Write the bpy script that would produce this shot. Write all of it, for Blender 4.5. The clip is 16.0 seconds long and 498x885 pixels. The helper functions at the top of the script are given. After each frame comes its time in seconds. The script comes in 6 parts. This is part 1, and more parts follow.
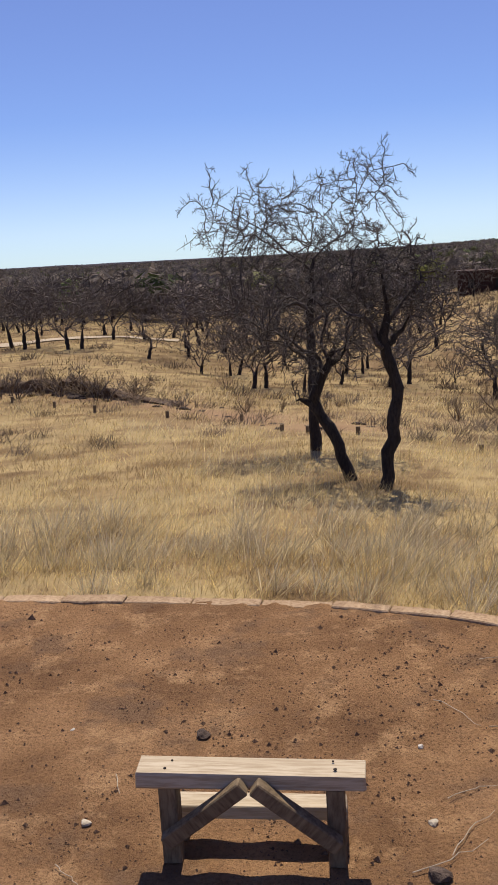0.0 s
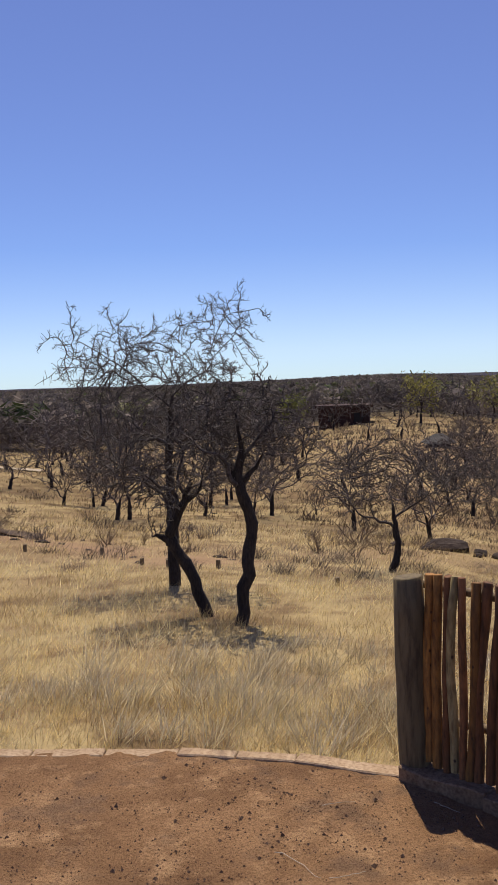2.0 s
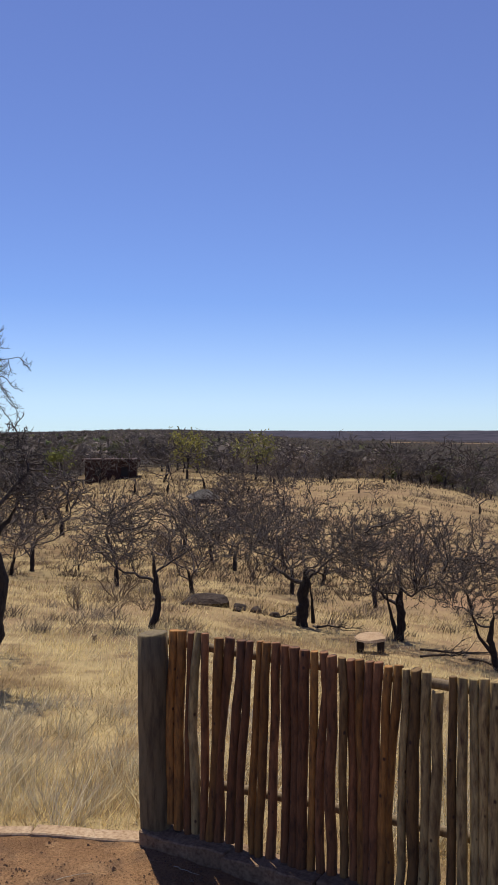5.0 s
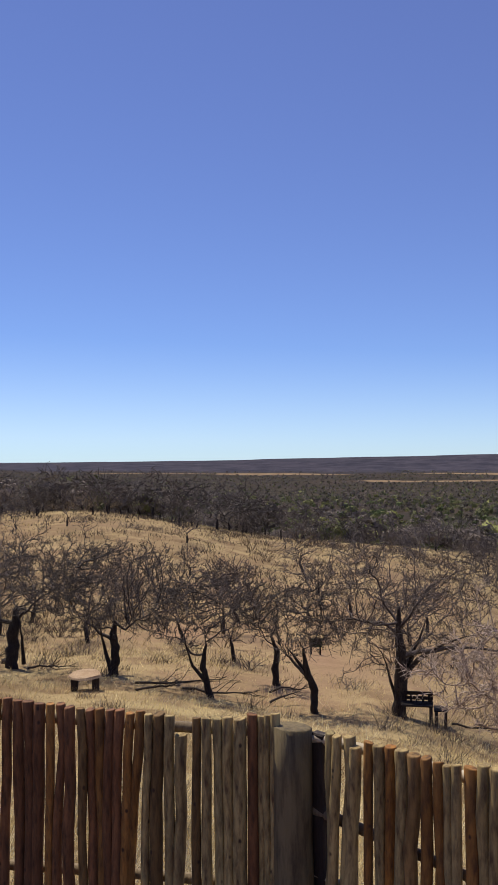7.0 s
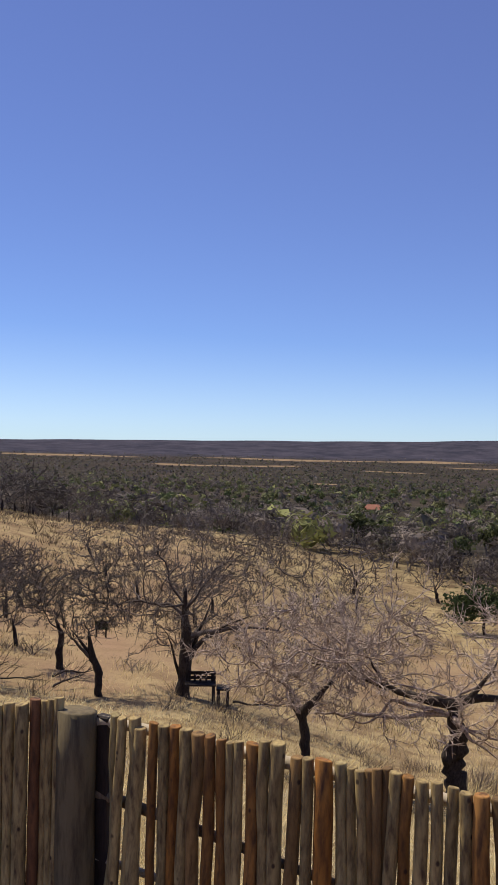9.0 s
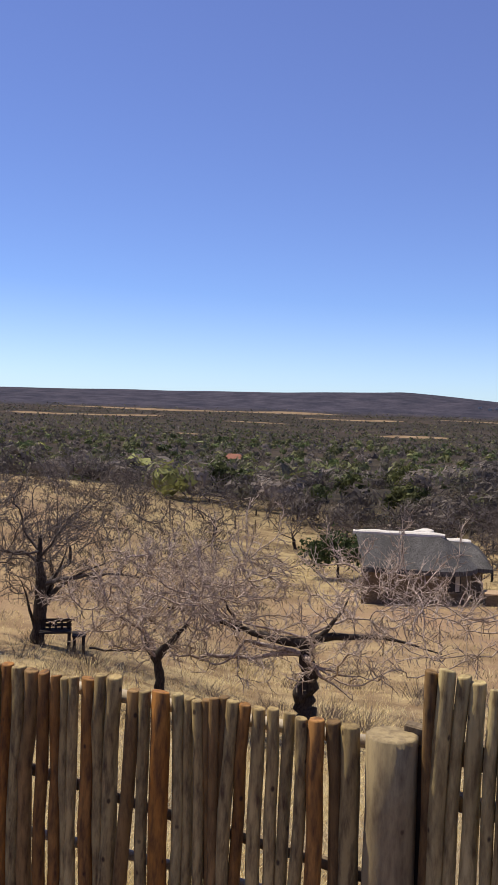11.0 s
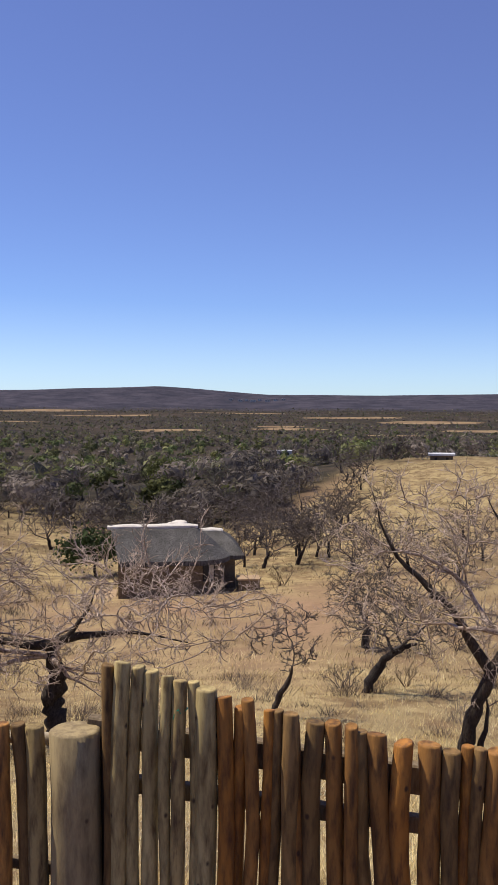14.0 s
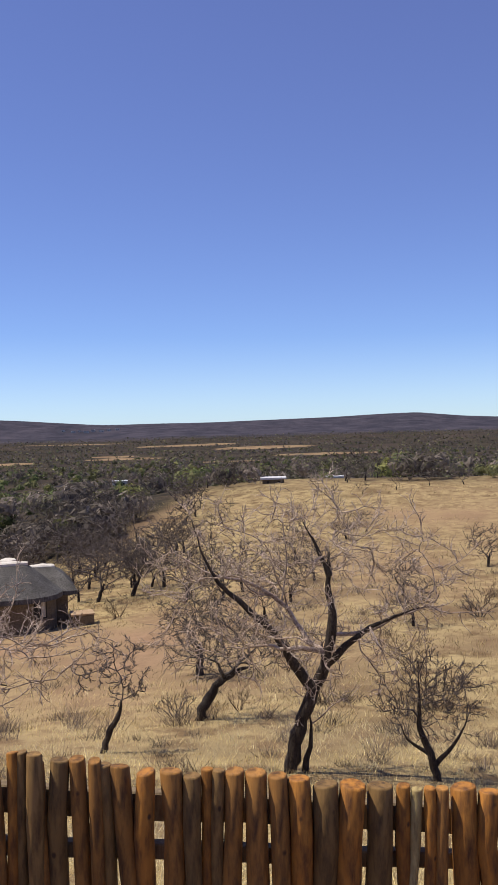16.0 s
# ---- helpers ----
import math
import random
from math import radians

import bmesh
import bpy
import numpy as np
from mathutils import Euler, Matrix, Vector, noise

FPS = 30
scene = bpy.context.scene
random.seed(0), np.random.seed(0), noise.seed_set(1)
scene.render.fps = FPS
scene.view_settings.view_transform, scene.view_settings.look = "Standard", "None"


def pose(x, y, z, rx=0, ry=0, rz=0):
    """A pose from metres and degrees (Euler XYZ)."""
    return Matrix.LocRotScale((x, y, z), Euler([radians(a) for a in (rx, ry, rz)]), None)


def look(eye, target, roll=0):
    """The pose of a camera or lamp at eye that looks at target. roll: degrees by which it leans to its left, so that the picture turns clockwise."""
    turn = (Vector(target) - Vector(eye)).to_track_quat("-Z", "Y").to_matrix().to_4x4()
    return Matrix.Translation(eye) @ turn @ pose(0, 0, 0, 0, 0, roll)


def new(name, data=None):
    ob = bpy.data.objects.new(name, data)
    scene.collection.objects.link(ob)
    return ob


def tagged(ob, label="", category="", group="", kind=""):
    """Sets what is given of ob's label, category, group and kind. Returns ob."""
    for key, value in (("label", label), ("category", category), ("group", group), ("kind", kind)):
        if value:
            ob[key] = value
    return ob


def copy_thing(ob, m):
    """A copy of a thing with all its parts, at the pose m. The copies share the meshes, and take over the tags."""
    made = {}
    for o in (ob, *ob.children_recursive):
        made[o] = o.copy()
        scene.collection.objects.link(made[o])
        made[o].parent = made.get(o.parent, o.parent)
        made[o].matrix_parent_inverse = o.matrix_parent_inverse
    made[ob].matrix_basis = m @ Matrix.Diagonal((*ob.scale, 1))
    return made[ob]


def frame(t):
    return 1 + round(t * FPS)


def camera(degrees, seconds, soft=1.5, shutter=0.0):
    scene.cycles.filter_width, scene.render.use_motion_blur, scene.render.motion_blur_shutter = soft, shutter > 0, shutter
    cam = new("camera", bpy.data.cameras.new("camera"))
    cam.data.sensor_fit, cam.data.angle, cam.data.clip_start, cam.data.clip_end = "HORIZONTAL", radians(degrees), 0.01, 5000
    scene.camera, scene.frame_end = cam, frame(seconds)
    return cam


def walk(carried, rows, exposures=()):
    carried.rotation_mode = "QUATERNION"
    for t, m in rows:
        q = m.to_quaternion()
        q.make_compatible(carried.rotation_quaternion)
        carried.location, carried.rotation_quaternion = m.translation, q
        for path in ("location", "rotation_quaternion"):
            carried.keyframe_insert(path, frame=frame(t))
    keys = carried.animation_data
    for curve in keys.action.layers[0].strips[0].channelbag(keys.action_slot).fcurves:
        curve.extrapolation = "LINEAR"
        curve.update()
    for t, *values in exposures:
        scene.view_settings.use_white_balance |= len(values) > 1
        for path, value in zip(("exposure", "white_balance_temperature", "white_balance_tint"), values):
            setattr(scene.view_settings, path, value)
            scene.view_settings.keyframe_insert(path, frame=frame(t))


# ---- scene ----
import collections

cam = camera(30.5, 16.0, soft=1.5)
PATH = [
    (0, (0.379, -0.164, 2.446), (0.389, 1.794, 2.04), -3.1),
    (0.5, (0.423, -0.181, 2.484), (0.507, 1.794, 2.182), -2.8),
    (1, (0.472, -0.198, 2.51), (0.631, 1.781, 2.269), -2.6),
    (1.5, (0.507, -0.217, 2.514), (0.741, 1.762, 2.331), -2.3),
    (2, (0.525, -0.235, 2.532), (0.837, 1.735, 2.394), -1.8),
    (2.5, (0.546, -0.233, 2.533), (0.924, 1.728, 2.422), -1.6),
    (3, (0.572, -0.228, 2.53), (1.004, 1.724, 2.467), -1.3),
    (5.5, (0.672, -0.185, 2.522), (1.597, 1.588, 2.523), 0.2),
    (6, (0.646, -0.116, 2.547), (1.709, 1.578, 2.59), 0.1),
    (6.5, (0.606, -0.053, 2.571), (1.81, 1.544, 2.623), -0.3),
    (7, (0.6, 0.0, 2.56), (1.932, 1.491, 2.599), -0.5),
    (7.5, (0.601, 0.023, 2.56), (2.038, 1.413, 2.595), -0.3),
    (8, (0.593, 0.035, 2.562), (2.109, 1.34, 2.595), 0.2),
    (8.5, (0.593, 0.031, 2.563), (2.174, 1.256, 2.587), 0.7),
    (11, (0.776, 0.021, 2.457), (2.563, 0.912, 2.358), 1.9),
    (11.5, (0.776, -0.027, 2.46), (2.6, 0.787, 2.354), 1.6),
    (12, (0.744, -0.079, 2.474), (2.6, 0.659, 2.361), 1.2),
    (12.5, (0.751, -0.116, 2.474), (2.635, 0.544, 2.356), 0.9),
    (13, (0.753, -0.167, 2.475), (2.666, 0.406, 2.359), 0.8),
    (13.5, (0.774, -0.223, 2.478), (2.711, 0.264, 2.364), 0.4),
    (14, (0.744, -0.314, 2.508), (2.703, 0.076, 2.407), 0.2),
    (14.5, (0.723, -0.405, 2.52), (2.699, -0.104, 2.443), -0.0),
    (15, (0.68, -0.511, 2.545), (2.667, -0.294, 2.483), -0.5),
    (15.5, (0.704, -0.612, 2.541), (2.7, -0.474, 2.487), -1.2),
    (16, (0.679, -0.689, 2.543), (2.679, -0.656, 2.499), -1.7),
]
walk(cam, [(t, look(eye, target, roll)) for t, eye, target, roll in PATH],
     exposures=((0, 0.1, 6850, 13), (1, 0.09, 6800, 13), (2, 0.08, 6750, 12.5), (3, 0.07, 6650, 12), (5.5, 0.06, 6500, 10), (8.5, 0.06, 6500, 10), (11, 0.25, 6500, 10), (16, 0.21, 6500, 10)))

# ---- world, sun, exposure ----
SUN_AZ, SUN_EL = 4.5, 62.7          # degrees clockwise from +y, degrees up
world = bpy.data.worlds.new("sky")
scene.world = world
world.use_nodes = True
wn = world.node_tree
sky = wn.nodes.new("ShaderNodeTexSky")
sky.sky_type = "NISHITA"
sky.sun_disc = False
sky.sun_elevation, sky.sun_rotation = radians(SUN_EL), radians(SUN_AZ)
sky.altitude, sky.air_density, sky.dust_density, sky.ozone_density = 1600, 0.85, 0.0, 3.2
tint = wn.nodes.new("ShaderNodeMix")
tint.data_type, tint.blend_type = "RGBA", "MULTIPLY"
tint.inputs["Factor"].default_value = 1.0
tint.inputs["B"].default_value = (0.785, 0.84, 1.13, 1)
soften = wn.nodes.new("ShaderNodeGamma")
soften.inputs[1].default_value = 0.85
richer = wn.nodes.new("ShaderNodeHueSaturation")
richer.inputs["Saturation"].default_value = 1.06
wn.links.new(sky.outputs[0], soften.inputs[0])
wn.links.new(soften.outputs[0], richer.inputs["Color"])
wn.links.new(richer.outputs[0], tint.inputs["A"])
# the red of the sky changes less with height than the blue
apart, whole = wn.nodes.new("ShaderNodeSeparateColor"), wn.nodes.new("ShaderNodeCombineColor")
power, scale_red = wn.nodes.new("ShaderNodeMath"), wn.nodes.new("ShaderNodeMath")
power.operation, scale_red.operation = "POWER", "MULTIPLY"
power.inputs[1].default_value, scale_red.inputs[1].default_value = 0.76, 1.15
wn.links.new(tint.outputs["Result"], apart.inputs[0])
wn.links.new(apart.outputs[0], power.inputs[0])
wn.links.new(power.outputs[0], scale_red.inputs[0])
wn.links.new(scale_red.outputs[0], whole.inputs[0])
wn.links.new(apart.outputs[1], whole.inputs[1])
wn.links.new(apart.outputs[2], whole.inputs[2])
paler, haze, haze_level = wn.nodes.new("ShaderNodeHueSaturation"), wn.nodes.new("ShaderNodeMapRange"), wn.nodes.new("ShaderNodeSeparateColor")
haze.inputs["From Min"].default_value, haze.inputs["From Max"].default_value = 3.0, 5.0
haze.inputs["To Min"].default_value, haze.inputs["To Max"].default_value = 1.02, 0.8
wn.links.new(whole.outputs[0], haze_level.inputs[0])
wn.links.new(haze_level.outputs[1], haze.inputs["Value"])
wn.links.new(haze.outputs[0], paler.inputs["Saturation"])
wn.links.new(whole.outputs[0], paler.inputs["Color"])
wn.links.new(paler.outputs[0], wn.nodes["Background"].inputs[0])
wn.nodes["Background"].inputs[1].default_value = 0.139
sun = new("sun", bpy.data.lights.new("sun", "SUN"))
sun.data.energy, sun.data.angle, sun.data.color = 5.0, radians(0.53), (1.0, 0.92, 0.79)
_a, _e = radians(SUN_AZ), radians(SUN_EL)
sun.matrix_world = look((0, 0, 60), Vector((0, 0, 60)) - Vector((math.sin(_a) * math.cos(_e), math.cos(_a) * math.cos(_e), math.sin(_e))))

# ---- helpers of this scene ----
rng = random.Random(7)
nrg = np.random.default_rng(11)


def mesh_of(name, verts, faces, material, smooth=False):
    me = bpy.data.meshes.new(name)
    me.from_pydata([tuple(v) for v in verts], [], [tuple(f) for f in faces])
    me.materials.append(material)
    if smooth:
        me.polygons.foreach_set("use_smooth", [True] * len(me.polygons))
    me.update()
    return me


def part(name, bm, material, parent, label=""):
    """Links a bmesh (or a mesh) as one object under a thing or part."""
    if isinstance(bm, bmesh.types.BMesh):
        me = bpy.data.meshes.new(name)
        bm.normal_update()
        bm.to_mesh(me)
        bm.free()
        me.materials.append(material)
    else:
        me = bm
    ob = new(name, me)
    ob.parent = parent
    if label:
        ob["label"] = label
    return ob


def thing(name, m, label, category, group="", kind=""):
    """An Empty at a thing's base."""
    ob = new(name)
    ob.matrix_world = m
    ob.empty_display_size = 0.2
    return tagged(ob, label, category, group, kind)


def box(bm, x0, x1, y0, y1, z0, z1, m=None, bevel=0.0, jitter=0.0):
    """Adds a bevelled box to bm."""
    r = bmesh.ops.create_cube(bm, size=1.0)
    vs = r["verts"]
    for v in vs:
        v.co = Vector((x0 + (v.co.x + 0.5) * (x1 - x0), y0 + (v.co.y + 0.5) * (y1 - y0), z0 + (v.co.z + 0.5) * (z1 - z0)))
    if bevel:
        es = list({e for v in vs for e in v.link_edges})
        g = bmesh.ops.bevel(bm, geom=es, offset=bevel, segments=1, affect="EDGES")
        vs = list({v for f in g["faces"] for v in f.verts} | {v for v in vs if v.is_valid})
    if jitter:
        for v in vs:
            v.co += Vector((rng.uniform(-jitter, jitter), rng.uniform(-jitter, jitter), rng.uniform(-jitter, jitter)))
    if m is not None:
        bmesh.ops.transform(bm, matrix=m, verts=vs)
    return vs


def tubes(branches):
    """Vertices and faces of tapered tubes. branches: (points, radii, sides)."""
    V, Fc, base = [], [], 0
    for pts, rad, k in branches:
        p = np.asarray(pts, float)
        n = len(p)
        d = np.gradient(p, axis=0)
        d /= np.linalg.norm(d, axis=1)[:, None] + 1e-9
        ref = np.array([0.31, 0.87, 0.38]) if abs(d[0] @ np.array([0.31, 0.87, 0.38])) < 0.9 else np.array([1.0, 0, 0])
        a = np.cross(d, ref)
        a /= np.linalg.norm(a, axis=1)[:, None] + 1e-9
        b = np.cross(d, a)
        ang = np.arange(k) * (2 * math.pi / k)
        ring = a[:, None, :] * np.cos(ang)[None, :, None] + b[:, None, :] * np.sin(ang)[None, :, None]
        V.append((p[:, None, :] + ring * np.asarray(rad, float)[:, None, None]).reshape(-1, 3))
        i, j = np.meshgrid(np.arange(n - 1) * k, np.arange(k), indexing="ij")
        j2 = (j + 1) % k
        Fc += (base + np.stack([i + j, i + j2, i + j2 + k, i + j + k], -1).reshape(-1, 4)).tolist()
        if k > 3:
            Fc.append([base + (n - 1) * k + q for q in range(k)])
        base += n * k
    return np.concatenate(V), Fc


# ---- materials ----
def material(name, rough=0.8, metal=0.0):
    m = bpy.data.materials.new(name)
    m.use_nodes = True
    t = m.node_tree
    b = t.nodes["Principled BSDF"]
    b.inputs["Roughness"].default_value = rough
    b.inputs["Metallic"].default_value = metal
    b.inputs["Specular IOR Level"].default_value = 0.25
    return m, t, b


def node(t, kind, **kw):
    n = t.nodes.new(kind)
    for k, v in kw.items():
        n.inputs[k.replace("_", " ")].default_value = v
    return n


def coords(t, scale=(1, 1, 1)):
    c = t.nodes.new("ShaderNodeTexCoord")
    mp = t.nodes.new("ShaderNodeMapping")
    mp.inputs["Scale"].default_value = scale
    t.links.new(c.outputs["Object"], mp.inputs[0])
    return mp.outputs[0]


def ramp(t, fac, stops):
    r = t.nodes.new("ShaderNodeValToRGB")
    while len(r.color_ramp.elements) < len(stops):
        r.color_ramp.elements.new(0.5)
    for e, (p, c) in zip(r.color_ramp.elements, stops):
        e.position, e.color = p, (*c, 1)
    t.links.new(fac, r.inputs[0])
    return r.outputs[0]


def mix(t, fac, a, b, mode="MIX"):
    n = t.nodes.new("ShaderNodeMix")
    n.data_type, n.blend_type = "RGBA", mode
    for sock, v in ((n.inputs["Factor"], fac), (n.inputs["A"], a), (n.inputs["B"], b)):
        if isinstance(v, (int, float)):
            sock.default_value = v
        elif isinstance(v, tuple):
            sock.default_value = (*v, 1)
        else:
            t.links.new(v, sock)
    return n.outputs["Result"]


def bump(t, b, height, strength=0.4, distance=0.02, chain=None):
    n = node(t, "ShaderNodeBump", Strength=strength, Distance=distance)
    t.links.new(height, n.inputs["Height"])
    if chain is not None:
        t.links.new(chain, n.inputs["Normal"])
    t.links.new(n.outputs[0], b.inputs["Normal"])
    return n.outputs[0]


def noisy(name, c1, c2, c3, scale, fine, rough=0.85, stretch=(1, 1, 1), bumps=0.4, dist=0.01, vary=0.0, knots=False):
    """A surface with colour at two scales and fine relief; vary: how far pieces differ."""
    m, t, b = material(name, rough)
    v = coords(t, stretch)
    n1 = node(t, "ShaderNodeTexNoise", Scale=scale, Detail=5.0, Roughness=0.6)
    n2 = node(t, "ShaderNodeTexNoise", Scale=fine, Detail=6.0, Roughness=0.65)
    t.links.new(v, n1.inputs["Vector"])
    t.links.new(v, n2.inputs["Vector"])
    a = ramp(t, n1.outputs[0], [(0.3, c1), (0.7, c2)])
    f = ramp(t, n2.outputs[0], [(0.42, (0, 0, 0)), (0.68, (1, 1, 1))])
    col = mix(t, f, a, c3)
    if vary:
        o = t.nodes.new("ShaderNodeObjectInfo")
        hs = node(t, "ShaderNodeHueSaturation")
        mr = node(t, "ShaderNodeMapRange", To_Min=1 - vary, To_Max=1 + vary)
        t.links.new(o.outputs["Random"], mr.inputs["Value"])
        t.links.new(mr.outputs[0], hs.inputs["Value"])
        t.links.new(col, hs.inputs["Color"])
        col = hs.outputs[0]
    if knots:
        vo = node(t, "ShaderNodeTexVoronoi", Scale=13.0, Randomness=1.0)
        shift = t.nodes.new("ShaderNodeVectorMath")
        shift.operation = "MULTIPLY_ADD"
        oi = t.nodes.new("ShaderNodeObjectInfo")
        t.links.new(oi.outputs["Random"], shift.inputs[0])
        shift.inputs[1].default_value = (7, 11, 17)
        t.links.new(coords(t, (1, 1, 0.7)), shift.inputs[2])
        t.links.new(shift.outputs[0], vo.inputs["Vector"])
        k = ramp(t, vo.outputs["Distance"], [(0.06, (0.9, 0.9, 0.9)), (0.13, (0, 0, 0))])
        col = mix(t, k, col, (0.035, 0.02, 0.012))
        wv = node(t, "ShaderNodeTexNoise", Scale=2.0, Detail=3.0)
        t.links.new(coords(t, (6, 6, 0.35)), wv.inputs["Vector"])
        col = mix(t, ramp(t, wv.outputs[0], [(0.5, (0, 0, 0)), (0.72, (0.75, 0.75, 0.75))]), col, (0.06, 0.035, 0.02))
    t.links.new(col, b.inputs["Base Color"])
    bump(t, b, n2.outputs[0], bumps, dist)
    return m


BARK = noisy("dark_bark", (0.027, 0.021, 0.017), (0.058, 0.045, 0.037), (0.016, 0.012, 0.011), 6, 30, 0.9, (1, 1, 0.35), 0.9, 0.03)
BARK_MID = noisy("brown_bark", (0.035, 0.027, 0.021), (0.09, 0.069, 0.055), (0.02, 0.014, 0.011), 7, 34, 0.9, (1, 1, 0.35), 0.9, 0.03)
TWIG = noisy("dark_twig", (0.047, 0.038, 0.035), (0.117, 0.098, 0.09), (0.027, 0.022, 0.02), 3, 20, 0.8)
TWIG_MID = noisy("grey_brown_twig", (0.074, 0.058, 0.051), (0.148, 0.119, 0.108), (0.043, 0.033, 0.029), 3, 20, 0.8)
TWIG_PALE = noisy("pale_twig", (0.25, 0.175, 0.133), (0.62, 0.5, 0.41), (0.11, 0.075, 0.056), 3, 20, 0.75)
DRY_STEM = noisy("dry_stem", (0.17, 0.12, 0.07), (0.32, 0.235, 0.14), (0.09, 0.063, 0.04), 3, 20, 0.85)
KERB = noisy("concrete", (0.328, 0.226, 0.133), (0.452, 0.335, 0.218), (0.211, 0.129, 0.07), 4, 40, 0.9, (1, 1, 1), 0.4, 0.006, 0.08)
OLDWOOD = noisy("weathered_timber", (0.39, 0.32, 0.218), (0.546, 0.476, 0.359), (0.312, 0.242, 0.156), 3, 26, 0.8, (0.25, 3, 3), 0.4, 0.004)
LEGWOOD = noisy("grey_timber", (0.156, 0.113, 0.066), (0.242, 0.183, 0.113), (0.094, 0.066, 0.039), 4, 26, 0.85, (2, 2, 0.4), 0.4, 0.004)
POLE_RED = noisy("red_brown_pole", (0.241, 0.106, 0.023), (0.389, 0.19, 0.05), (0.079, 0.037, 0.014), 7, 32, 0.75, (1, 1, 0.22), 0.5, 0.006, 0.3, True)
POLE_DARK = noisy("dark_brown_pole", (0.165, 0.0954, 0.0315), (0.288, 0.167, 0.0588), (0.066, 0.037, 0.014), 7, 32, 0.75, (1, 1, 0.22), 0.5, 0.006, 0.25, True)
POLE_MAHOGANY = noisy("mahogany_pole", (0.165, 0.068, 0.026), (0.286, 0.127, 0.05), (0.062, 0.03, 0.014), 7, 32, 0.75, (1, 1, 0.22), 0.5, 0.006, 0.25, True)
POLE_ORANGE = noisy("orange_brown_pole", (0.283, 0.11, 0.019), (0.491, 0.22, 0.042), (0.093, 0.038, 0.013), 7, 30, 0.7, (1, 1, 0.22), 0.5, 0.006, 0.2, True)
POLE_GREY = noisy("grey_green_pole", (0.318, 0.239, 0.098), (0.524, 0.412, 0.187), (0.131, 0.088, 0.037), 6, 30, 0.75, (1, 1, 0.22), 0.5, 0.006, 0.18, True)
POST = noisy("treated_post", (0.246, 0.183, 0.09), (0.315, 0.244, 0.124), (0.142, 0.101, 0.053), 5, 28, 0.75, (1, 1, 0.25), 0.5, 0.006, 0.15, True)
POLE_BROWN = noisy("grey_brown_pole", (0.314, 0.221, 0.0847), (0.5, 0.371, 0.154), (0.079, 0.047, 0.023), 6, 30, 0.75, (1, 1, 0.22), 0.5, 0.006, 0.2, True)
# darker post timber, the shade on two posts put into its colour
POST_DARK = noisy("shaded_post", (0.13, 0.098, 0.048), (0.21, 0.16, 0.082), (0.07, 0.05, 0.027), 5, 26, 0.8, (1, 1, 0.16), 0.6, 0.008, 0.1)
RAIL = noisy("dark_rail", (0.047, 0.035, 0.027), (0.094, 0.07, 0.055), (0.023, 0.016, 0.014), 5, 30, 0.85, (1, 1, 1), 0.5, 0.006)
THATCH = noisy("grey_thatch", (0.051, 0.047, 0.044), (0.164, 0.154, 0.142), (0.035, 0.031, 0.028), 0.7, 14, 0.95, (1, 1, 0.3), 1.0, 0.05)
RIDGE = noisy("cement_ridge", (0.562, 0.515, 0.452), (0.64, 0.608, 0.546), (0.468, 0.413, 0.351), 1.5, 12, 0.9)
WALLM = noisy("brown_plaster", (0.148, 0.109, 0.066), (0.203, 0.152, 0.094), (0.109, 0.078, 0.048), 0.7, 9, 0.9, (1, 1, 1), 0.2, 0.01)
ROCK = noisy("brown_rock", (0.078, 0.055, 0.043), (0.156, 0.117, 0.094), (0.039, 0.027, 0.023), 2, 14, 0.9, (1, 1, 1), 0.9, 0.04, 0.2)
BOARDM = noisy("dark_boards", (0.027, 0.02, 0.016), (0.055, 0.039, 0.031), (0.016, 0.012, 0.009), 3, 18, 0.8, (1, 1, 0.3), 0.4, 0.01)
RUST = noisy("red_brown_boards", (0.055, 0.027, 0.02), (0.086, 0.043, 0.031), (0.031, 0.017, 0.012), 1.5, 12, 0.85, (1, 1, 0.3), 0.4, 0.01)
GRIT = noisy("brown_grit", (0.101, 0.058, 0.037), (0.234, 0.148, 0.094), (0.055, 0.033, 0.023), 9, 60, 0.95)
# darker kerb concrete: soil, and the fence's shade put into the colour
SOILED_SHADED = noisy("soiled_shaded_concrete", (0.156, 0.098, 0.055), (0.234, 0.156, 0.094), (0.094, 0.055, 0.031), 4, 40, 0.9, (1, 1, 1), 0.5, 0.008, 0.15)
DARKROCK = noisy("dark_rock", (0.039, 0.027, 0.021), (0.078, 0.055, 0.043), (0.023, 0.016, 0.013), 2, 12, 0.95, (1, 1, 1), 1.0, 0.05, 0.2)
WHITE = noisy("pale_stone", (0.515, 0.468, 0.39), (0.608, 0.577, 0.515), (0.39, 0.335, 0.273), 4, 22, 0.85)
FRAME = noisy("dark_frame", (0.023, 0.02, 0.017), (0.039, 0.031, 0.027), (0.016, 0.014, 0.012), 4, 22, 0.5)
CURTAIN = noisy("cream_curtain", (0.429, 0.374, 0.281), (0.515, 0.468, 0.374), (0.351, 0.296, 0.218), 5, 20, 0.9)
BRICKRED = noisy("red_roof", (0.328, 0.133, 0.078), (0.406, 0.187, 0.117), (0.234, 0.094, 0.062), 0.5, 4, 0.85)
TIN = noisy("pale_tin", (0.546, 0.546, 0.546), (0.64, 0.64, 0.64), (0.468, 0.452, 0.429), 0.6, 6, 0.5)
GREEN = noisy("green_string", (0.016, 0.273, 0.156), (0.023, 0.351, 0.211), (0.016, 0.195, 0.109), 20, 80, 0.6)


